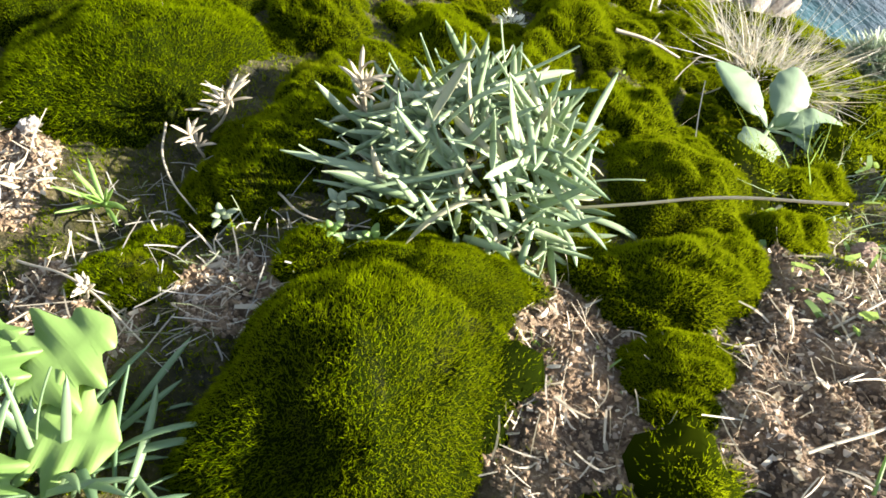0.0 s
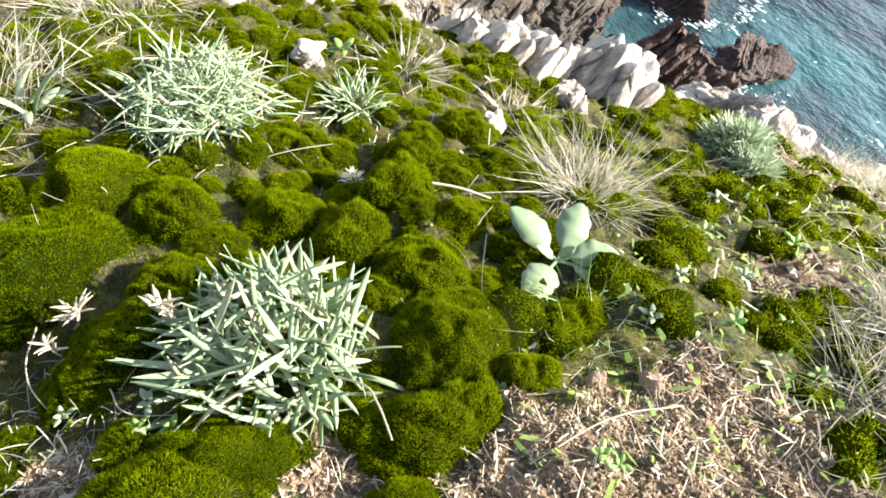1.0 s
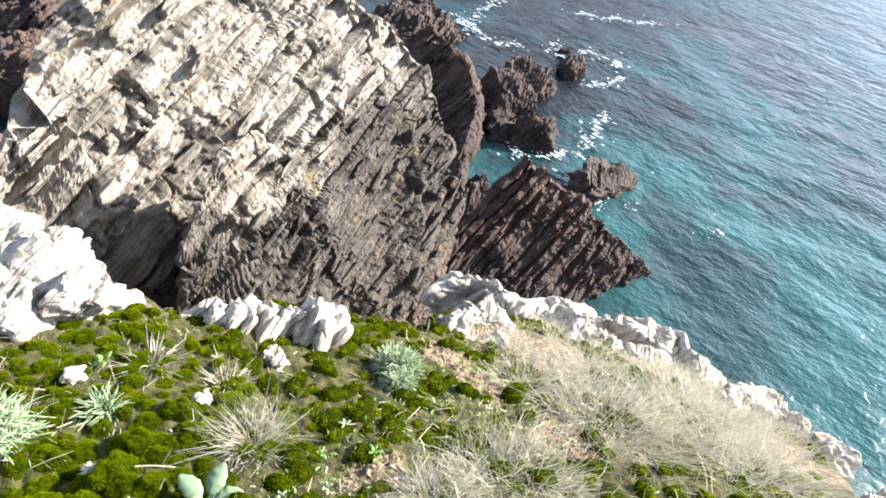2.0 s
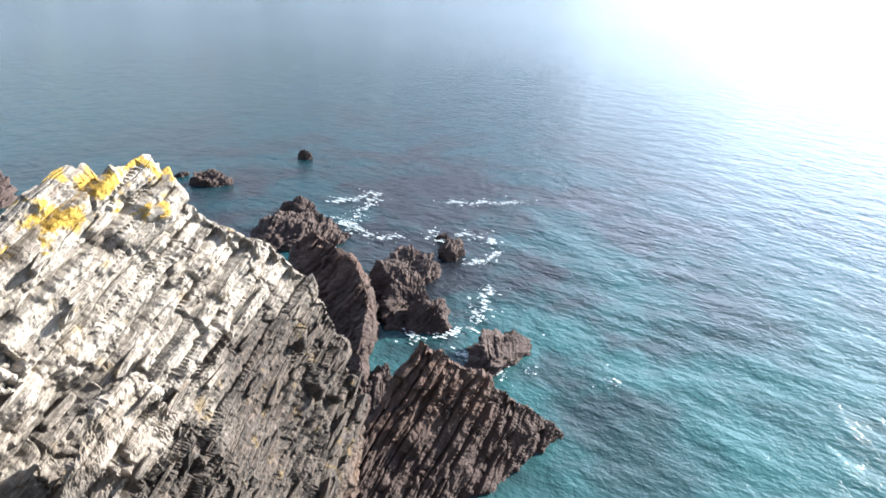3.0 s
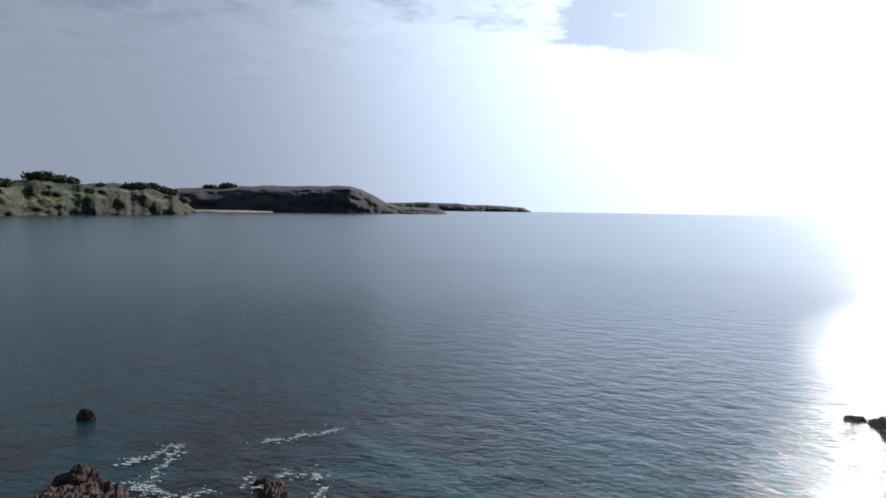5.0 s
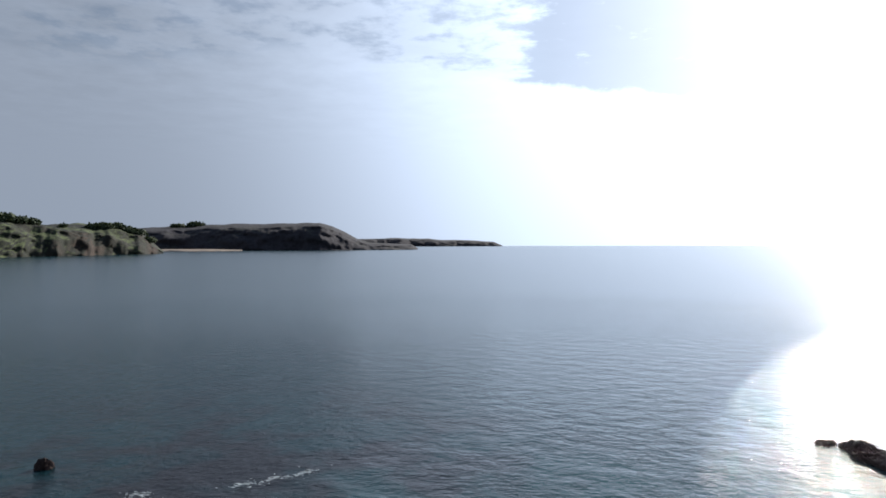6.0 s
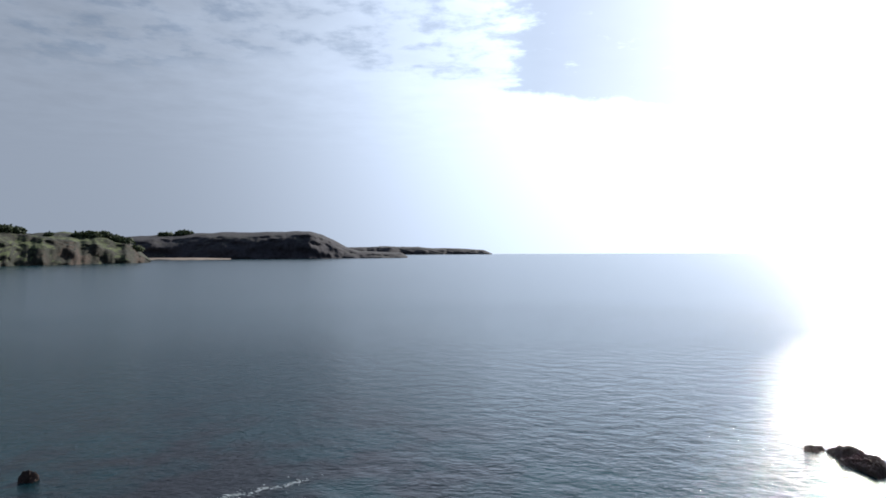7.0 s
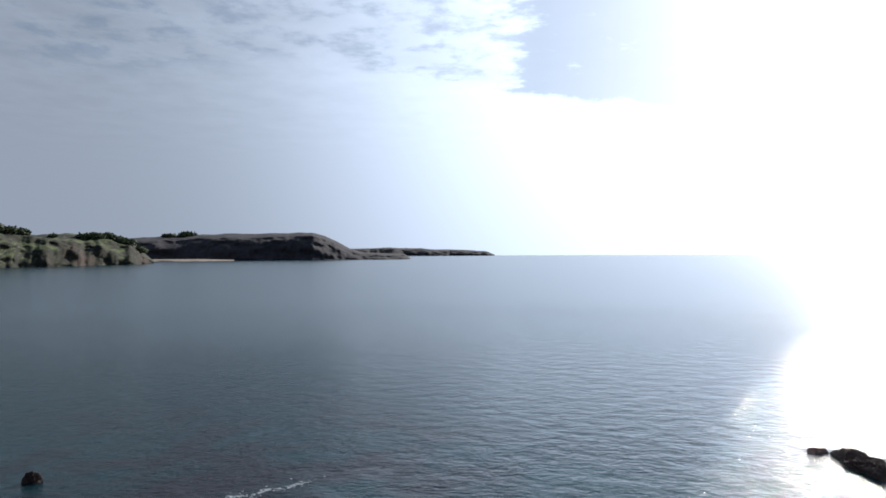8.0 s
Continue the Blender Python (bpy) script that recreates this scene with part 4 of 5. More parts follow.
main_tuft = tuft("plantain_tuft", -0.695, 0.184, 430, 0.066, 0.0056, TUFT, "grey-green tuft of narrow fleshy leaves among moss", 11, 0.078, 0.95, (-0.4, 1.1), 0.034, 16, 0.62)
for k, (turn, length, tilt) in enumerate([(-122, 0.125, 74), (-112, 0.10, 66), (-140, 0.105, 78), (150, 0.095, 72), (175, 0.09, 70)]):
    part("leaf", leaf_mesh("leaf", length, 0.0075, 0.25, TUFT, seed=770 + k), main_tuft, m=pose(0.01, -0.02, 0.02, 0, 0, turn) @ pose(0, 0, 0, 0, tilt, 0))
pale_tuft = tuft("plantain_tuft", -1.10, 0.29, 460, 0.070, 0.0034, PALE_TUFT, "pale green bushy tuft of fine leaves", 12, 0.088, 0.9, (-0.2, 1.3), 0.045, 12, 0.5)
fill = np.random.default_rng(44)
ways = fill.normal(size=(700, 3)) * (1, 1, 0.6) + (0, 0, 0.55)
ways = ways / np.linalg.norm(ways, axis=1, keepdims=True)
fv, ff = ribbons(ways * (0.085, 0.085, 0.05) * fill.uniform(0.3, 0.9, 700)[:, None], ways + fill.normal(size=(700, 3)) * 0.6, np.full(700, 0.035), np.full(700, 0.0042), 0.2, 3, 0.3, 45, 0.3)
part("inner_growth", mesh_of("inner_growth", fv, ff, PALE_TUFT), pale_tuft)
tuft("plantain_tuft", -1.03, 0.50, 100, 0.052, 0.0034, TUFT, "small blue-grey tuft of fine leaves", 13, 0.03, 0.9, (0.2, 0.9), 0.012)
bulb = tuft("bulb_plant", -0.632, -0.118, 74, 0.062, 0.0042, BLUE_BLADE, "blue-green strap leaves growing in a loose clump", 14, 0.04, 0.7, (0.3, 1.5), 0.0)
bulb.rotation_euler = (radians(-12), radians(-22), 0)
tuft("curled_plant", -1.215, 0.10, 16, 0.10, 0.012, TUFT, "pale plant with a few long curling leaves", 15, 0.02, 1.2, (0.5, 1.8), 0.0)


def rosette(x, y, leaves, mat, label, seed, name="rosette_plant", wave=0.06):
    root = plant(name, x, y, label)
    for k, (turn, tilt, length, width, bend) in enumerate(leaves):
        me = leaf_mesh("leaf", length, width, bend, mat, "broad", 34, 0.18, wave, seed + k)
        part("leaf", me, root, m=pose(0, 0, 0.012, 0, 0, turn) @ pose(0, 0, 0, 0, tilt, 0))
    return root


rosette(-0.622, 0.515, [(184, 70, 0.086, 0.036, 0.3), (113, 66, 0.084, 0.037, 0.4), (283, 70, 0.080, 0.038, 0.3), (30, 72, 0.100, 0.041, 0.5), (59, 66, 0.076, 0.034, 0.5), (80, 30, 0.03, 0.012, 0.5), (220, 40, 0.040, 0.014, 0.4)], BROAD, "low rosette of broad pale grey-green leaves", 31)
clump("grass_clump", -0.70, 0.68, 800, 0.095, 0.0013, DRY, "dry grey-green tussock of wiry grass", 41, 0.055, 1.3, 0.3, 0.5, 6)
for k, (x, y, n, length, spread, label) in enumerate([
        (-0.27, 0.66, 450, 0.13, 0.06, "grey tussock of fine dry grass"), (-0.26, 0.82, 700, 0.15, 0.08, "grey tussock of fine dry grass"), (-0.17, 1.00, 1200, 0.17, 0.13, "large grey tussock of fine dry grass"), (-0.05, 1.42, 1800, 0.24, 0.17, "large silvery tussock of dry grass"),
        (0.14, 1.75, 1800, 0.24, 0.17, "large silvery tussock of dry grass"), (0.33, 1.55, 1500, 0.24, 0.16, "large grey tussock of dry grass"), (0.45, 2.05, 1200, 0.2, 0.15, "wind-bent dry grass at the cliff edge"),
        (-0.33, 1.45, 700, 0.16, 0.12, "straw-coloured grass clump beside white rock"), (-0.50, 1.62, 600, 0.16, 0.10, "straw-coloured grass clump beside white rock"), (0.1, 2.35, 900, 0.16, 0.14, "dry grass at the cliff edge"),
        (-0.35, 1.98, 700, 0.18, 0.13, "straw-coloured grass clump beside white rock"), (-0.05, 2.12, 700, 0.17, 0.12, "grey tussock of fine dry grass"), (0.26, 1.98, 700, 0.18, 0.13, "grey tussock of fine dry grass"),
        (-0.55, 2.25, 500, 0.16, 0.10, "straw-coloured grass clump beside white rock"), (-0.22, 1.72, 700, 0.17, 0.12, "grey tussock of fine dry grass"),
        (-1.45, 0.30, 500, 0.15, 0.08, "dry straw grass beside white rock"), (-1.30, 0.05, 600, 0.15, 0.10, "dry grass clump on the cliff top")]):
    clump("grass_clump", x, y, int(n * 1.8), length * 0.52, 0.0014, DRY, label, 50 + k, spread * 1.1, 1.0, 0.35, 0.6, 6, lean=(0.25, -0.05))

# white crusted rocks along the edge: x, y, half extents, turn
EDGE_ROCKS = [
    (-1.74, 0.62, (0.24, 0.15, 0.22), 0.4), (-1.48, 0.66, (0.15, 0.11, 0.17), 0.7), (-2.02, 0.50, (0.24, 0.2, 0.28), 0.2), (-1.55, 0.50, (0.16, 0.10, 0.10), 0.3), (-1.24, 0.88, (0.09, 0.05, 0.065), 0.9),
    (-0.92, 0.90, (0.055, 0.035, 0.055), 0.5), (-0.90, 0.68, (0.028, 0.02, 0.05), 0.3), (-1.18, 0.50, (0.024, 0.018, 0.065), 0.2),
    (-0.88, 2.10, (0.26, 0.18, 0.28), 0.3), (-0.72, 1.80, (0.13, 0.10, 0.13), 0.9), (-0.62, 2.80, (0.40, 0.22, 0.32), 0.2), (-0.22, 2.86, (0.32, 0.18, 0.28), 0.1), (0.10, 2.74, (0.2, 0.14, 0.18), 0.4),
    (-0.10, 2.40, (0.15, 0.09, 0.12), 0.4), (0.36, 2.52, (0.15, 0.12, 0.14), 0.6), (-0.36, 2.42, (0.12, 0.08, 0.10), 0.2), (0.60, 2.1, (0.12, 0.10, 0.1), 0.6), (-0.38, 2.15, (0.09, 0.06, 0.08), 0.2), (0.06, 2.02, (0.07, 0.05, 0.06), 0.5), (0.27, 2.25, (0.10, 0.07, 0.08), 0.9), (-0.52, 2.45, (0.14, 0.10, 0.12), 0.3), (-0.56, 1.62, (0.06, 0.05, 0.05), 0.3), (-0.70, 1.55, (0.09, 0.07, 0.08), 0.7), (0.66, 1.75, (0.09, 0.08, 0.08), 0.4), (0.48, 2.32, (0.12, 0.08, 0.1), 0.2),
]
for k, (x, y, half, turn) in enumerate(EDGE_ROCKS):
    dome_rock("white_rock", (x, y, on_ground(x, y)), half, max(half) * 0.55, 80 + k, WHITE_ROCK, "pale lichen-crusted rock at the cliff edge" if max(half) > 0.1 else "small white stone among moss", "white rocks", turn, res=130 if max(half) > 0.1 else 64, sink=0.25, amp=0.30 if max(half) > 0.14 else 0.5, power=4.0)
for k, (x, y, half) in enumerate([(-0.462, 0.462, (0.018, 0.013, 0.014)), (-0.485, 0.418, (0.010, 0.017, 0.010)), (-0.462, 0.425, (0.010, 0.009, 0.008))]):
    dome_rock("stone", (x, y, on_ground(x, y)), half, 0.02, 120 + k, STONE, "small brown stone on the soil", "stones", 0.4 + k, res=40, sink=0.2, amp=0.4, power=2.3)


# the fan of thin upright slabs at the edge
fan = new("white_rock")
fan.location = (-1.03, 1.05, on_ground(-1.03, 1.05))
tagged(fan, "fan of thin pale upright rock slabs at the cliff edge", "rock", "white rocks")
slab_kinds = [slab_mesh(700 + k, WHITE_ROCK, 11, 22) for k in range(6)]
r_fan = np.random.default_rng(33)
for k in range(34):
    t = k / 33
    x, y = -1.20 + 0.28 * t + r_fan.normal() * 0.022, 0.91 + 0.24 * t + r_fan.normal() * 0.024
    tall = 0.026 + (0.012 + 0.05 * t) * r_fan.uniform(0.2, 1.3)
    up = (Vector(RUN_NP) + Vector((-0.1 + 0.22 * r_fan.normal(), 0.22 * r_fan.normal(), 0.30 + 0.1 * r_fan.normal()))).normalized()
    side = Vector(BED).cross(up).normalized()
    m = Matrix((up, up.cross(side) * -1, side)).transposed().to_4x4()
    place = Matrix.Translation(Vector((x, y, on_ground(x, y) + tall * 0.25)) - fan.location)
    part("slab", slab_kinds[k % 6], fan, m=place @ m @ Matrix.Diagonal((tall, 0.012 + 0.014 * r_fan.uniform(), 0.025 + 0.035 * r_fan.uniform(), 1)))


def moss_carpet(count, seed, x0, x1, y0, y1, tall, label):
    """Thin moss over the ground between the cushions."""
    r = np.random.default_rng(seed)
    x, y = r.uniform(x0, x1, count), y0 + (y1 - y0) * r.uniform(0, 1, count) ** 1.3
    keep = (soil_share(x, y) < 0.35 + 0.2 * r.uniform(size=count)) & (inland(x, y) > 0.02)
    x, y = x[keep], y[keep]
    n = len(x)
    way = r.normal(size=(n, 3)) * 0.45 + np.array([0, 0, 1.0])
    v, f = ribbons(np.column_stack([x, y, ground_height(x, y) - 0.001]), way, tall * r.uniform(0.5, 1.3, n), np.full(n, tall * 0.3), 0.1, 1, 0, seed)
    tagged(new("moss", mesh_of("moss", v, f, MOSS, False)), label, "moss", kind="stuff")


moss_carpet(150000, 17, -1.4, 0.45, -0.18, 2.02, 0.0075, "thin yellow-green moss carpet between the cushions")
moss_carpet(110000, 18, -1.05, -0.42, -0.2, 0.5, 0.0048, "short dense green moss between the large cushions")


# ---- small things on the cliff top ----
def scatter(name, boxes, count, length, width, mat, label, seed, rise=0.25, segs=2, curl=0.15, on_soil=0.0, category="litter"):
    """Many small dead pieces lying on the ground: one mesh."""
    r = np.random.default_rng(seed)
    out = []
    for (x0, y0, x1, y1) in boxes:
        x, y = r.uniform(x0, x1, count * 3), r.uniform(y0, y1, count * 3)
        keep = inland(x, y) > 0.03
        if on_soil:
            keep &= soil_share(x, y) > on_soil
        out.append(np.stack([x[keep][:count], y[keep][:count]], -1))
    xy = np.vstack(out)
    n = len(xy)
    a = r.uniform(0, 2 * np.pi, n)
    base = np.column_stack([xy, ground_height(xy[:, 0], xy[:, 1]) + 0.0015])
    way = np.stack([np.cos(a), np.sin(a), np.abs(r.normal(size=n)) * rise], -1)
    v, f = ribbons(base, way, length * r.uniform(0.3, 1.2, n), width * r.uniform(0.5, 1.4, n), 0.15, segs, curl, seed, 0.6)
    tagged(new(name, mesh_of(name, v, f, mat)), label, category, kind="stuff")


NEAR_SOIL = [(-0.62, 0.06, -0.34, 0.42), (-0.98, -0.18, -0.62, 0.02), (-0.5, 0.4, -0.22, 0.75)]
scatter("straw_litter", NEAR_SOIL, 650, 0.024, 0.0012, STRAW, "pale dead stalks and straw on bare soil", 201, 0.25, 3, 0.2, 0.25)
scatter("leaf_litter", NEAR_SOIL, 420, 0.007, 0.0030, STRAW, "scraps of dry leaf on bare soil", 202, 0.5, 2, 0.3, 0.25)
scatter("straw_litter", [(-0.82, -0.06, -0.66, 0.07)], 320, 0.024, 0.0011, DRY, "grey dead stalks between moss cushions", 203, 0.5, 3, 0.2)
scatter("straw_litter", [(-1.4, 0.3, -0.2, 1.4)], 700, 0.035, 0.0018, STRAW, "pale dry stalks lying over the moss", 204, 0.7, 3, 0.25)
scatter("leaf_litter", [(-0.6, 0.4, -0.1, 1.5), (-1.4, 0.5, -0.6, 1.3)], 120, 0.010, 0.0040, STRAW, "scraps of dry leaf among the moss", 205, 0.6, 2, 0.3)
scatter("seedling_leaves", [(-0.62, 0.3, -0.12, 1.4)], 1500, 0.012, 0.0055, FRESH, "tiny fresh green leaves on the soil", 206, 1.0, 3, 0.3)
scatter("seedling_leaves", [(-0.95, 0.0, -0.5, 0.5)], 160, 0.008, 0.0035, FRESH, "tiny fresh green leaves in the moss", 207, 1.0, 3, 0.3)
scatter("straw_litter", [(-0.5, 0.75, 0.5, 2.3), (-0.9, 1.4, 0.1, 2.6)], 1000, 0.06, 0.0022, STRAW, "pale fallen grass blades at the cliff edge", 208, 0.8, 4, 0.25)
scatter("fallen_grass", [(-1.5, 0.0, -0.95, 0.45)], 200, 0.05, 0.0014, STRAW, "straw-coloured fallen grass beside white rock", 209, 0.8, 4, 0.25)


def crumbs(name, boxes, count, size, mat, label, seed, share=0.3):
    """Soil crumbs and grit as small faceted lumps."""
    r = np.random.default_rng(seed)
    eight = np.array([(1, 0, 0), (-1, 0, 0), (0, 1, 0), (0, -1, 0), (0, 0, 1), (0, 0, -1)], float)
    tri = np.array([(0, 2, 4), (2, 1, 4), (1, 3, 4), (3, 0, 4), (2, 0, 5), (1, 2, 5), (3, 1, 5), (0, 3, 5)])
    xy = []
    for (x0, y0, x1, y1) in boxes:
        p = np.column_stack([r.uniform(x0, x1, count * 3), r.uniform(y0, y1, count * 3)])
        p = p[(soil_share(p[:, 0], p[:, 1]) > share) & (inland(p[:, 0], p[:, 1]) > 0.03)][:count]
        xy.append(p)
    xy = np.vstack(xy)
    n = len(xy)
    s = size * r.uniform(0.3, 1.0, n) ** 2.2
    c = np.column_stack([xy, ground_height(xy[:, 0], xy[:, 1]) + s * 0.3])
    v = (eight[None] * (0.6 + 0.7 * r.uniform(size=(n, 6, 1))) + r.normal(size=(n, 6, 3)) * 0.25) * s[:, None, None] + c[:, None]
    f = (np.arange(n)[:, None, None] * 6 + tri[None]).reshape(-1, 3)
    tagged(new(name, mesh_of(name, v.reshape(-1, 3), f, mat, False)), label, "soil", kind="stuff")


CRUMB = leafy("soil_crumb", (0.08, 0.052, 0.030), (0.36, 0.26, 0.165), (0.2, 0.15, 0.1), 0.0, 0.95, 90.0, (0.5, 0.42, 0.33))
crumbs("soil_crumbs", NEAR_SOIL, 11000, 0.0026, CRUMB, "brown soil crumbs and grit", 211)
crumbs("soil_crumbs", [(-0.7, 0.6, 0.3, 1.8)], 2500, 0.0075, CRUMB, "brown soil crumbs and grit near the edge", 212)


def stem(name, points, radius, mat, label, category="stalk", parent=None, group=""):
    """A round stalk along a smooth line."""
    cu = bpy.data.curves.new(name, "CURVE")
    cu.dimensions, cu.bevel_depth, cu.bevel_resolution, cu.resolution_u, cu.use_fill_caps = "3D", radius, 2, 8, True
    sp = cu.splines.new("BEZIER")
    sp.bezier_points.add(len(points) - 1)
    for k, (b, q) in enumerate(zip(sp.bezier_points, points)):
        b.co, b.handle_left_type, b.handle_right_type = q, "AUTO", "AUTO"
        b.radius = 1.0 - 0.45 * k / (len(points) - 1)
    made = bpy.data.objects.new(name, cu)
    me = bpy.data.meshes.new_from_object(made)
    bpy.data.objects.remove(made)
    me.materials.clear()
    me.materials.append(mat)
    return tagged(part(name, me, parent), label, category if parent is None else "", group)


g = on_ground
stem("dead_stalk", [(-0.645, 0.215, 11.67), (-0.60, 0.225, 11.735), (-0.565, 0.215, 11.80), (-0.529, 0.200, 11.858)], 0.0011, STRAW, "long thin dead flower stalk arching from the tuft")
stem("dry_stick", [(-0.80, 0.465, g(-0.80, 0.465) + 0.028), (-0.775, 0.49, g(-0.775, 0.49) + 0.024), (-0.745, 0.52, g(-0.745, 0.52) + 0.016)], 0.0022, STRAW, "short pale dry stick lying on the moss", "stick")
for k, row in enumerate([[(-0.87, 0.02), (-0.80, 0.00), (-0.755, 0.005)], [(-0.745, 0.055), (-0.71, 0.06), (-0.685, 0.09)], [(-0.78, -0.10), (-0.73, -0.07), (-0.68, -0.055)],
                         [(-0.44, 0.20), (-0.42, 0.27), (-0.43, 0.36)], [(-0.40, 0.22), (-0.415, 0.27), (-0.44, 0.33)], [(-0.47, 0.30), (-0.455, 0.38), (-0.42, 0.46)]]):
    stem("dry_stalk", [(x, y, g(x, y) + 0.006 + 0.012 * (j % 2)) for j, (x, y) in enumerate(row)], 0.0009, STRAW, "thin pale dry stalk lying on the ground", group="dry stalks")
stem("green_grass", [(-0.405, 0.20, g(-0.405, 0.20)), (-0.42, 0.245, g(-0.42, 0.245) + 0.02), (-0.425, 0.29, g(-0.425, 0.29) + 0.03)], 0.0010, FRESH, "thin green grass stem over bare soil", "grass")


def sprig(x, y, lean, tall, count, mat, label, seed, leaf=0.022, width=0.0026, name="dry_sprig"):
    """A dead sprig: a branched stalk with narrow pale leaves near its head."""
    r = np.random.default_rng(seed)
    root = plant(name, x, y, label)
    head = Vector((lean[0], lean[1], 1)).normalized() * tall
    stalk = stem("stalk", [(0, 0, 0), tuple(head * 0.5 + Vector((0.004, 0, 0))), tuple(head)], 0.0012, mat, "", parent=root)
    kinds = [leaf_mesh("leaf", leaf * r.uniform(0.7, 1.2), width, r.uniform(-0.3, 0.9), mat, segs=5, seed=seed + k) for k in range(4)]
    for k in range(count):
        t = r.uniform(0.45, 1.0)
        part("leaf", kinds[k % 4], stalk, m=Matrix.Translation(head * t) @ pose(0, 0, 0, 0, 0, r.uniform(0, 360)) @ pose(0, 0, 0, 0, r.uniform(5, 55), 0))
    return root


sprig(-0.845, 0.045, (0.25, 0.45), 0.045, 22, STRAW, "pale dead sprig with narrow leaves", 61)
sprig(-0.815, 0.03, (-0.3, -0.2), 0.028, 12, STRAW, "small pale dead sprig among moss", 62, 0.015)
sprig(-0.765, 0.135, (0.05, -0.1), 0.085, 26, STRAW, "star-shaped pale dead seed head in the tuft", 63, 0.022, 0.003, "seed_head")
sprig(-0.80, -0.045, (0.2, 0.1), 0.016, 14, FRESH, "young grass shoot with pale green blades", 64, 0.028, 0.0034, "grass_shoot")
sprig(-0.735, -0.075, (0.5, 0.3), 0.03, 30, STRAW, "pale dead flower head lying on litter", 65, 0.010, 0.003, "seed_head")
rosette(-0.670, -0.122, [(105, 74, 0.066, 0.044, 0.25), (50, 78, 0.060, 0.042, 0.25), (330, 76, 0.060, 0.042, 0.25), (160, 70, 0.05, 0.034, 0.3)], FRESH, "bright green plant with lobed broad leaves", 71, "lobed_plant", 0.30)
for k, (x, y, s) in enumerate([(-0.705, 0.08, 0.016), (-0.69, 0.065, 0.012), (-0.675, 0.085, 0.014), (-0.745, 0.015, 0.012), (-0.44, 0.345, 0.014), (-0.425, 0.355, 0.014), (-0.50, 0.52, 0.018), (-0.44, 0.60, 0.02),
                               (-0.40, 0.66, 0.02), (-0.47, 0.70, 0.02), (-0.35, 0.62, 0.018), (-0.30, 0.72, 0.02), (-0.52, 0.62, 0.016), (-0.55, 0.76, 0.02), (-0.46, 0.84, 0.022), (-0.58, 0.86, 0.02), (-1.19, 0.58, 0.035)]):
    rosette(x, y, [(k * 40 + j * 137, 25 + 9 * j, s * (0.6 + 0.08 * j), s * 0.34, 0.5) for j in range(6)], FRESH if k % 3 else SHRUB, "small seedling with round green leaves", 300 + k * 7, "seedling", 0.05)


dome_rock("white_stone", (-0.897, -0.064, g(-0.897, -0.064)), (0.010, 0.009, 0.020), 0.012, 190, WHITE_ROCK, "small white stone standing in the soil", "stones", 0.4, res=40, sink=0.2, amp=0.5, power=2.6)
dome_rock("white_stone", (-0.93, -0.10, g(-0.93, -0.10)), (0.030, 0.022, 0.012), 0.02, 191, STONE, "flat pale brown stone in the soil", "stones", 0.8, res=50, sink=0.3, amp=0.5, power=2.6)


def bush(name, x, y, radius, count, mat, label, seed):
    """A small dense grey-green shrub: twigs and many narrow leaves."""
    r = np.random.default_rng(seed)
    root = plant(name, x, y, label)
    d = r.normal(size=(count, 3))
    d[:, 2] = np.abs(d[:, 2]) + 0.15
    d = d / np.linalg.norm(d, axis=1, keepdims=True)
    base = d * (radius * r.uniform(0.45, 0.95, count))[:, None]
    v, f = ribbons(base, d + r.normal(size=(count, 3)) * 0.45, np.full(count, radius * 0.42), np.full(count, radius * 0.075), 0.1, 2, 0.2, seed, 0.4)
    part("foliage", mesh_of("foliage", v, f, mat), root)
    tv, tf = ribbons(np.zeros((40, 3)), d[:40], np.full(40, radius * 0.8), np.full(40, radius * 0.05), 0.0, 2, 0.1, seed)
    part("twigs", mesh_of("twigs", tv, tf, BARK), root)


bush("grey_shrub", -0.66, 1.15, 0.070, 1200, SHRUB, "dense grey-green shrublet beside white rock", 81)
bush("grey_shrub", -0.60, 1.10, 0.05, 500, SHRUB, "dense grey-green shrublet beside white rock", 82)
bush("flower", -0.885, 0.40, 0.018, 160, PETAL, "small white flower head in the moss", 83)
clump("wispy_plant", -0.55, 0.49, 90, 0.055, 0.0014, FRESH, "wispy bright green curling stems on moss", 91, 0.045, 1.3, 0.5, 0.5, 6, "wispy plants")
clump("wispy_plant", -0.51, 0.43, 40, 0.045, 0.0014, FRESH, "wispy bright green curling stems on moss", 92, 0.03, 1.3, 0.5, 0.5, 6, "wispy plants")
clump("grass_clump", -1.12, 0.66, 160, 0.09, 0.003, DRY, "pale flattened grass beside white rock", 93, 0.05, 1.5, 0.4, 0.2, 5)
clump("grass_clump", -0.92, 0.75, 200, 0.06, 0.002, STRAW, "dry straw clump among white stones", 94, 0.05, 1.5, 0.4, 0.2, 4)

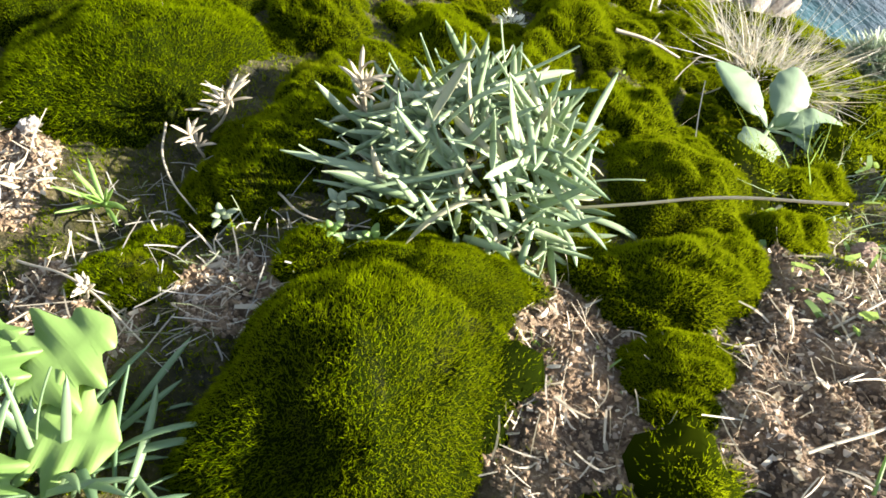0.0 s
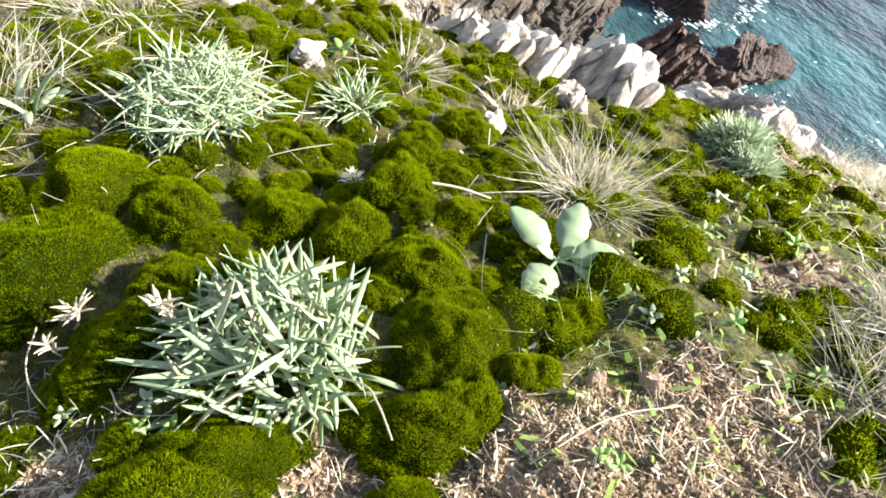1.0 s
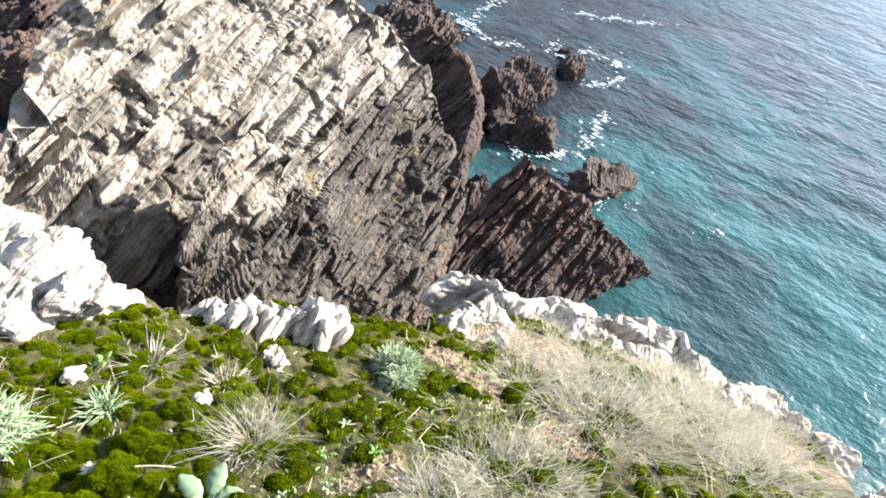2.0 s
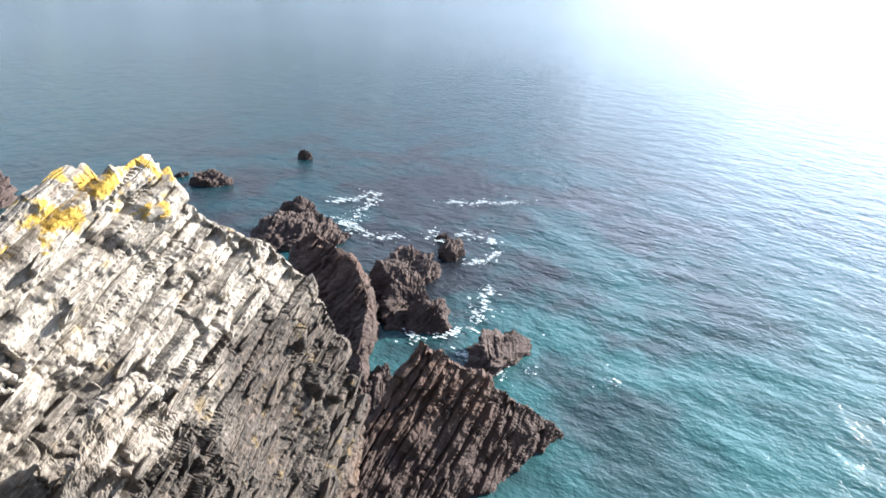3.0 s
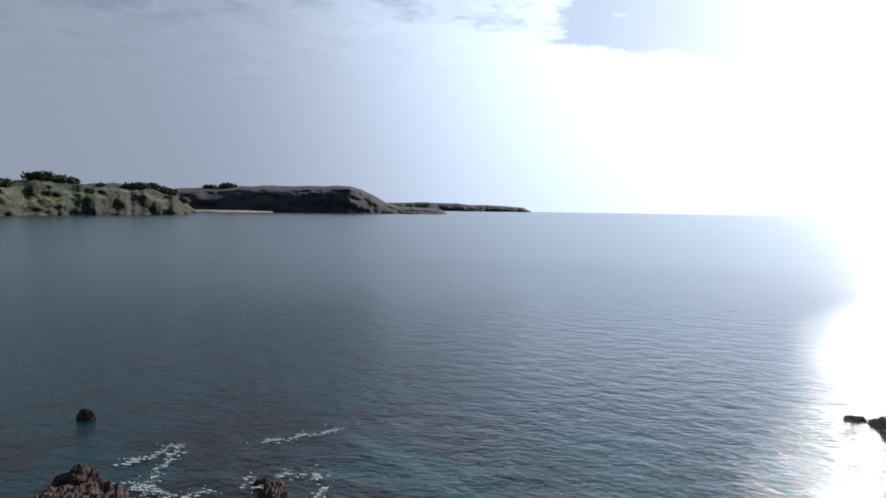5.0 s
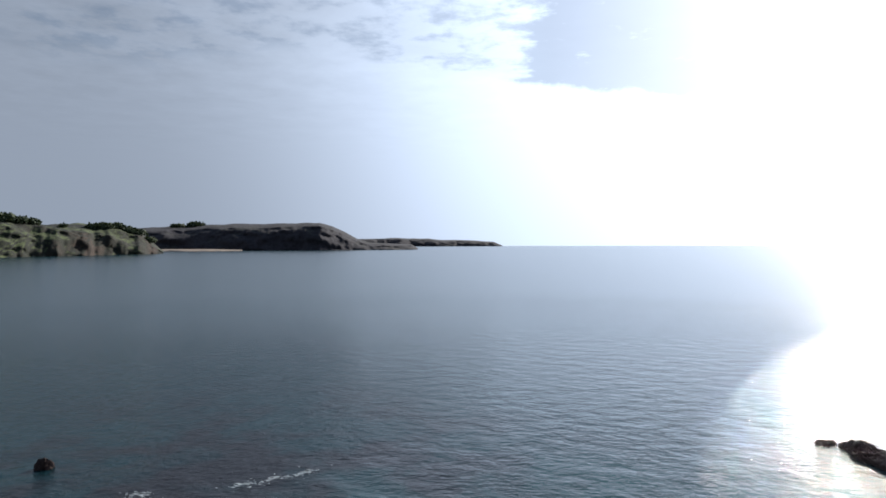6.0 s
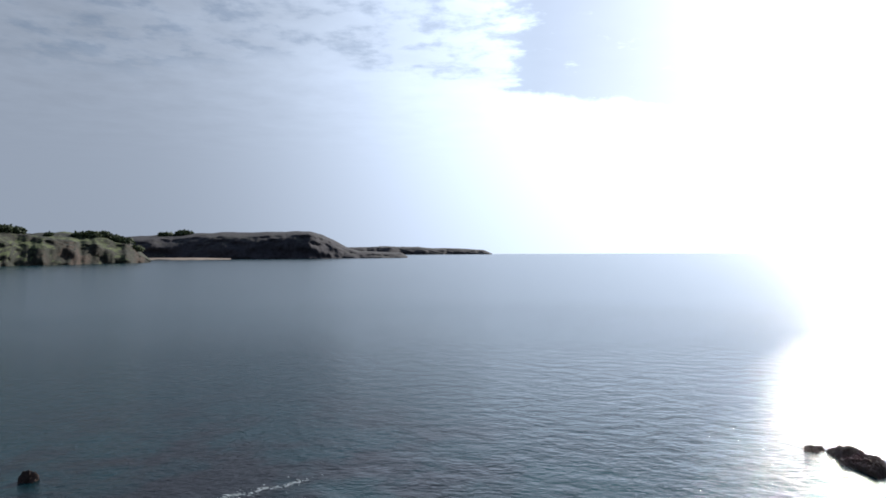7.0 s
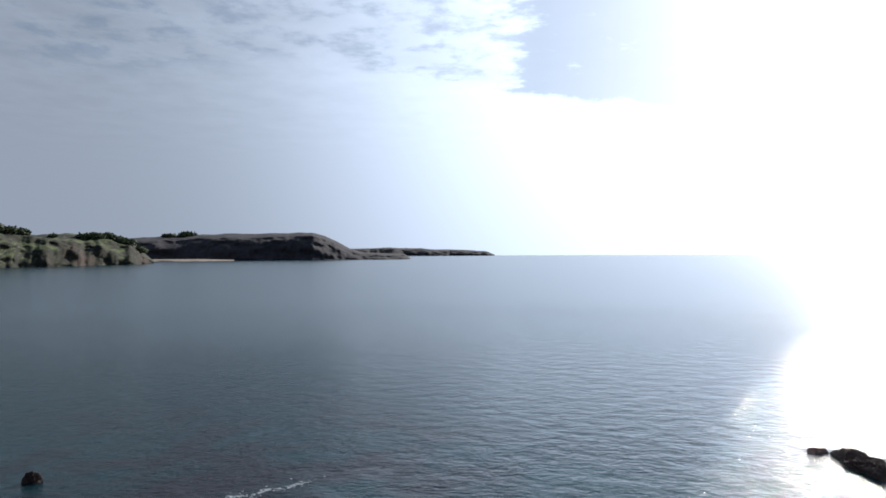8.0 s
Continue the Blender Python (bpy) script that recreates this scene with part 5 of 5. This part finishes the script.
# ---- foam ----
FOAM_LINES = [
    [(-7.7, 17.5), (-6.9, 18.3), (-6.7, 19.6), (-7.0, 21.2), (-7.3, 22.4)], [(-16.0, 23.8), (-16.6, 25.5), (-17.0, 27.6), (-17.4, 29.5)], [(-17.6, 24.9), (-15.5, 24.2), (-14.0, 24.0), (-13.2, 24.7)],
    [(-13.4, 30.3), (-11.0, 31.8), (-9.4, 32.8)], [(-10.9, 26.4), (-9.6, 27.1), (-8.6, 26.4)], [(-3.9, 17.2), (-3.7, 17.4)], [(-1.1, 17.9), (-0.9, 18.2)], [(-6.6, 17.0), (-5.4, 16.9), (-4.4, 16.6)],
    [(-19.0, 26.6), (-18.2, 27.6), (-17.8, 29.0)], [(-9.2, 23.6), (-8.4, 24.6), (-8.2, 25.6)], [(-8.2, 16.6), (-8.9, 17.6)], [(-12.3, 26.2), (-10.8, 25.4)],
]


def build_foam():
    r = np.random.default_rng(5)
    v, f = [], []
    for line in FOAM_LINES:
        line = np.array(line)
        seg = np.hypot(*np.diff(line, axis=0).T)
        s = np.concatenate([[0], np.cumsum(seg)])
        for k in range(int(s[-1] * 42)):
            d = r.uniform(0, s[-1])
            c = np.array([np.interp(d, s, line[:, 0]), np.interp(d, s, line[:, 1])]) + r.normal(size=2) * (0.06 + 0.42 * r.uniform() ** 2) + 0.14 * np.sin(d * np.array([4.1, 3.3]))
            size = 0.012 + 0.042 * r.uniform() ** 3
            n = 8
            a = np.linspace(0, 2 * np.pi, n, endpoint=False)
            q = size * (0.6 + 0.8 * r.uniform(size=n))
            st = 1 + r.uniform() ** 2 * 4.0
            start = len(v)
            v += [(c[0] + np.cos(t) * m * st, c[1] + np.sin(t) * m, 0.13) for t, m in zip(a, q)]
            f.append(tuple(range(start, start + n)))
    tagged(new("foam", mesh_of("foam", v, f, FOAM, False)), "white streaks of foam on the sea round the rocks", "foam", kind="stuff")


build_foam()


# ---- far trees and house ----
def far_tree(x, y, z, radius, tall, seed, label="dark round-headed tree on the far coast"):
    r = np.random.default_rng(seed)
    root = new("tree")
    root.location = (x, y, z)
    tagged(root, label, "tree", "trees on the far coast")
    h = np.linspace(0, 1, 5)
    a = np.linspace(0, 2 * np.pi, 7, endpoint=False)
    p = np.stack([np.cos(a)[None] * (0.5 - 0.3 * h[:, None]), np.sin(a)[None] * (0.5 - 0.3 * h[:, None]), (h[:, None] * tall * 0.6 - 1.5) + 0 * a[None]], -1).reshape(-1, 3)
    part("trunk", mesh_of("trunk", p, grid_faces(5, 7, True), BARK), root)
    n = 420
    d = r.normal(size=(n, 3))
    d = d / np.linalg.norm(d, axis=1, keepdims=True)
    c = d * (r.uniform(0.3, 1.0, n) ** 0.5)[:, None] * (radius, radius, tall * 0.42) * (1 + 0.25 * fbm(d, 1.7, 2, seed))[:, None]
    c[:, 2] += tall * 0.55
    v, f = ribbons(c, r.normal(size=(n, 3)), np.full(n, radius * 0.32), np.full(n, radius * 0.30), 0, 2, 0.2, seed, 0.5)
    part("crown", mesh_of("crown", v, f, TREE_LEAF), root)


def polar(bearing, distance):
    return distance * math.sin(radians(bearing)), distance * math.cos(radians(bearing))


bpy.context.view_layer.update()
graph = bpy.context.evaluated_depsgraph_get()


def land(x, y):
    """Height of the far land at a place."""
    hit, place, *_ = scene.ray_cast(graph, (x, y, 300), (0, 0, -1))
    return place.z if hit else 0.0


for k, (bearing, distance, radius, tall) in enumerate([
        (-53.2, 400, 5.0, 7.5), (-52.3, 410, 4.6, 8.0), (-46.8, 730, 8, 11), (-46.0, 745, 9, 12), (-45.2, 740, 8, 11), (-44.0, 790, 9, 12), (-43.2, 800, 10, 11), (-41.2, 860, 11, 10), (-40.4, 860, 12, 11), (-39.6, 870, 11, 10), (-38.8, 880, 10, 9),
        (-34.4, 960, 12, 10), (-33.6, 960, 13, 11), (-32.8, 970, 12, 10), (-32.0, 975, 13, 10), (-31.2, 980, 12, 9), (-36.6, 940, 6, 8), (-30.4, 1000, 12, 8), (-28.0, 1640, 20, 9), (-26.5, 1650, 22, 9)]):
    x, y = polar(bearing, distance)
    far_tree(x, y, land(x, y) - 1.0, radius * 0.95, tall * 0.8, 400 + k)


def box(x0, y0, z0, x1, y1, z1):
    bm = bmesh.new()
    bmesh.ops.create_cube(bm, size=1)
    bm.transform(Matrix.Translation(((x0 + x1) / 2, (y0 + y1) / 2, (z0 + z1) / 2)) @ Matrix.Diagonal((x1 - x0, y1 - y0, z1 - z0, 1)))
    me = bpy.data.meshes.new("box")
    bm.to_mesh(me)
    bm.free()
    return me


PANE = material("window_glass", lambda n: principled(n, (0.03, 0.04, 0.05), 0.08))


def house(bearing, distance):
    x, y = polar(bearing, distance)
    root = new("house")
    root.location, root.rotation_euler = (x, y, land(x, y) - 0.3), (0, 0, radians(-bearing + 15))
    tagged(root, "white rendered house with a slate roof", "house")
    me = box(-5, -3, 0, 5, 3, 4.2)
    me.materials.append(RENDERED)
    wall = part("wall", me, root)
    roof = mesh_of("roof", [(-5.3, -3.4, 4.1), (5.3, -3.4, 4.1), (5.3, 3.4, 4.1), (-5.3, 3.4, 4.1), (-5.3, 0, 6.6), (5.3, 0, 6.6)], [(0, 1, 5, 4), (2, 3, 4, 5), (0, 4, 3), (1, 2, 5), (0, 3, 2, 1)], SLATE, False)
    part("roof", roof, root)
    for wx in (-3, 0, 3):
        me = box(wx - 0.5, -3.06, 1.2, wx + 0.5, -2.96, 2.6)
        me.materials.append(SLATE)
        window = part("window", me, root)
        me = box(wx - 0.4, -3.08, 1.3, wx + 0.4, -3.05, 2.5)
        me.materials.append(PANE)
        part("pane", me, window)


house(-58.6, 330)
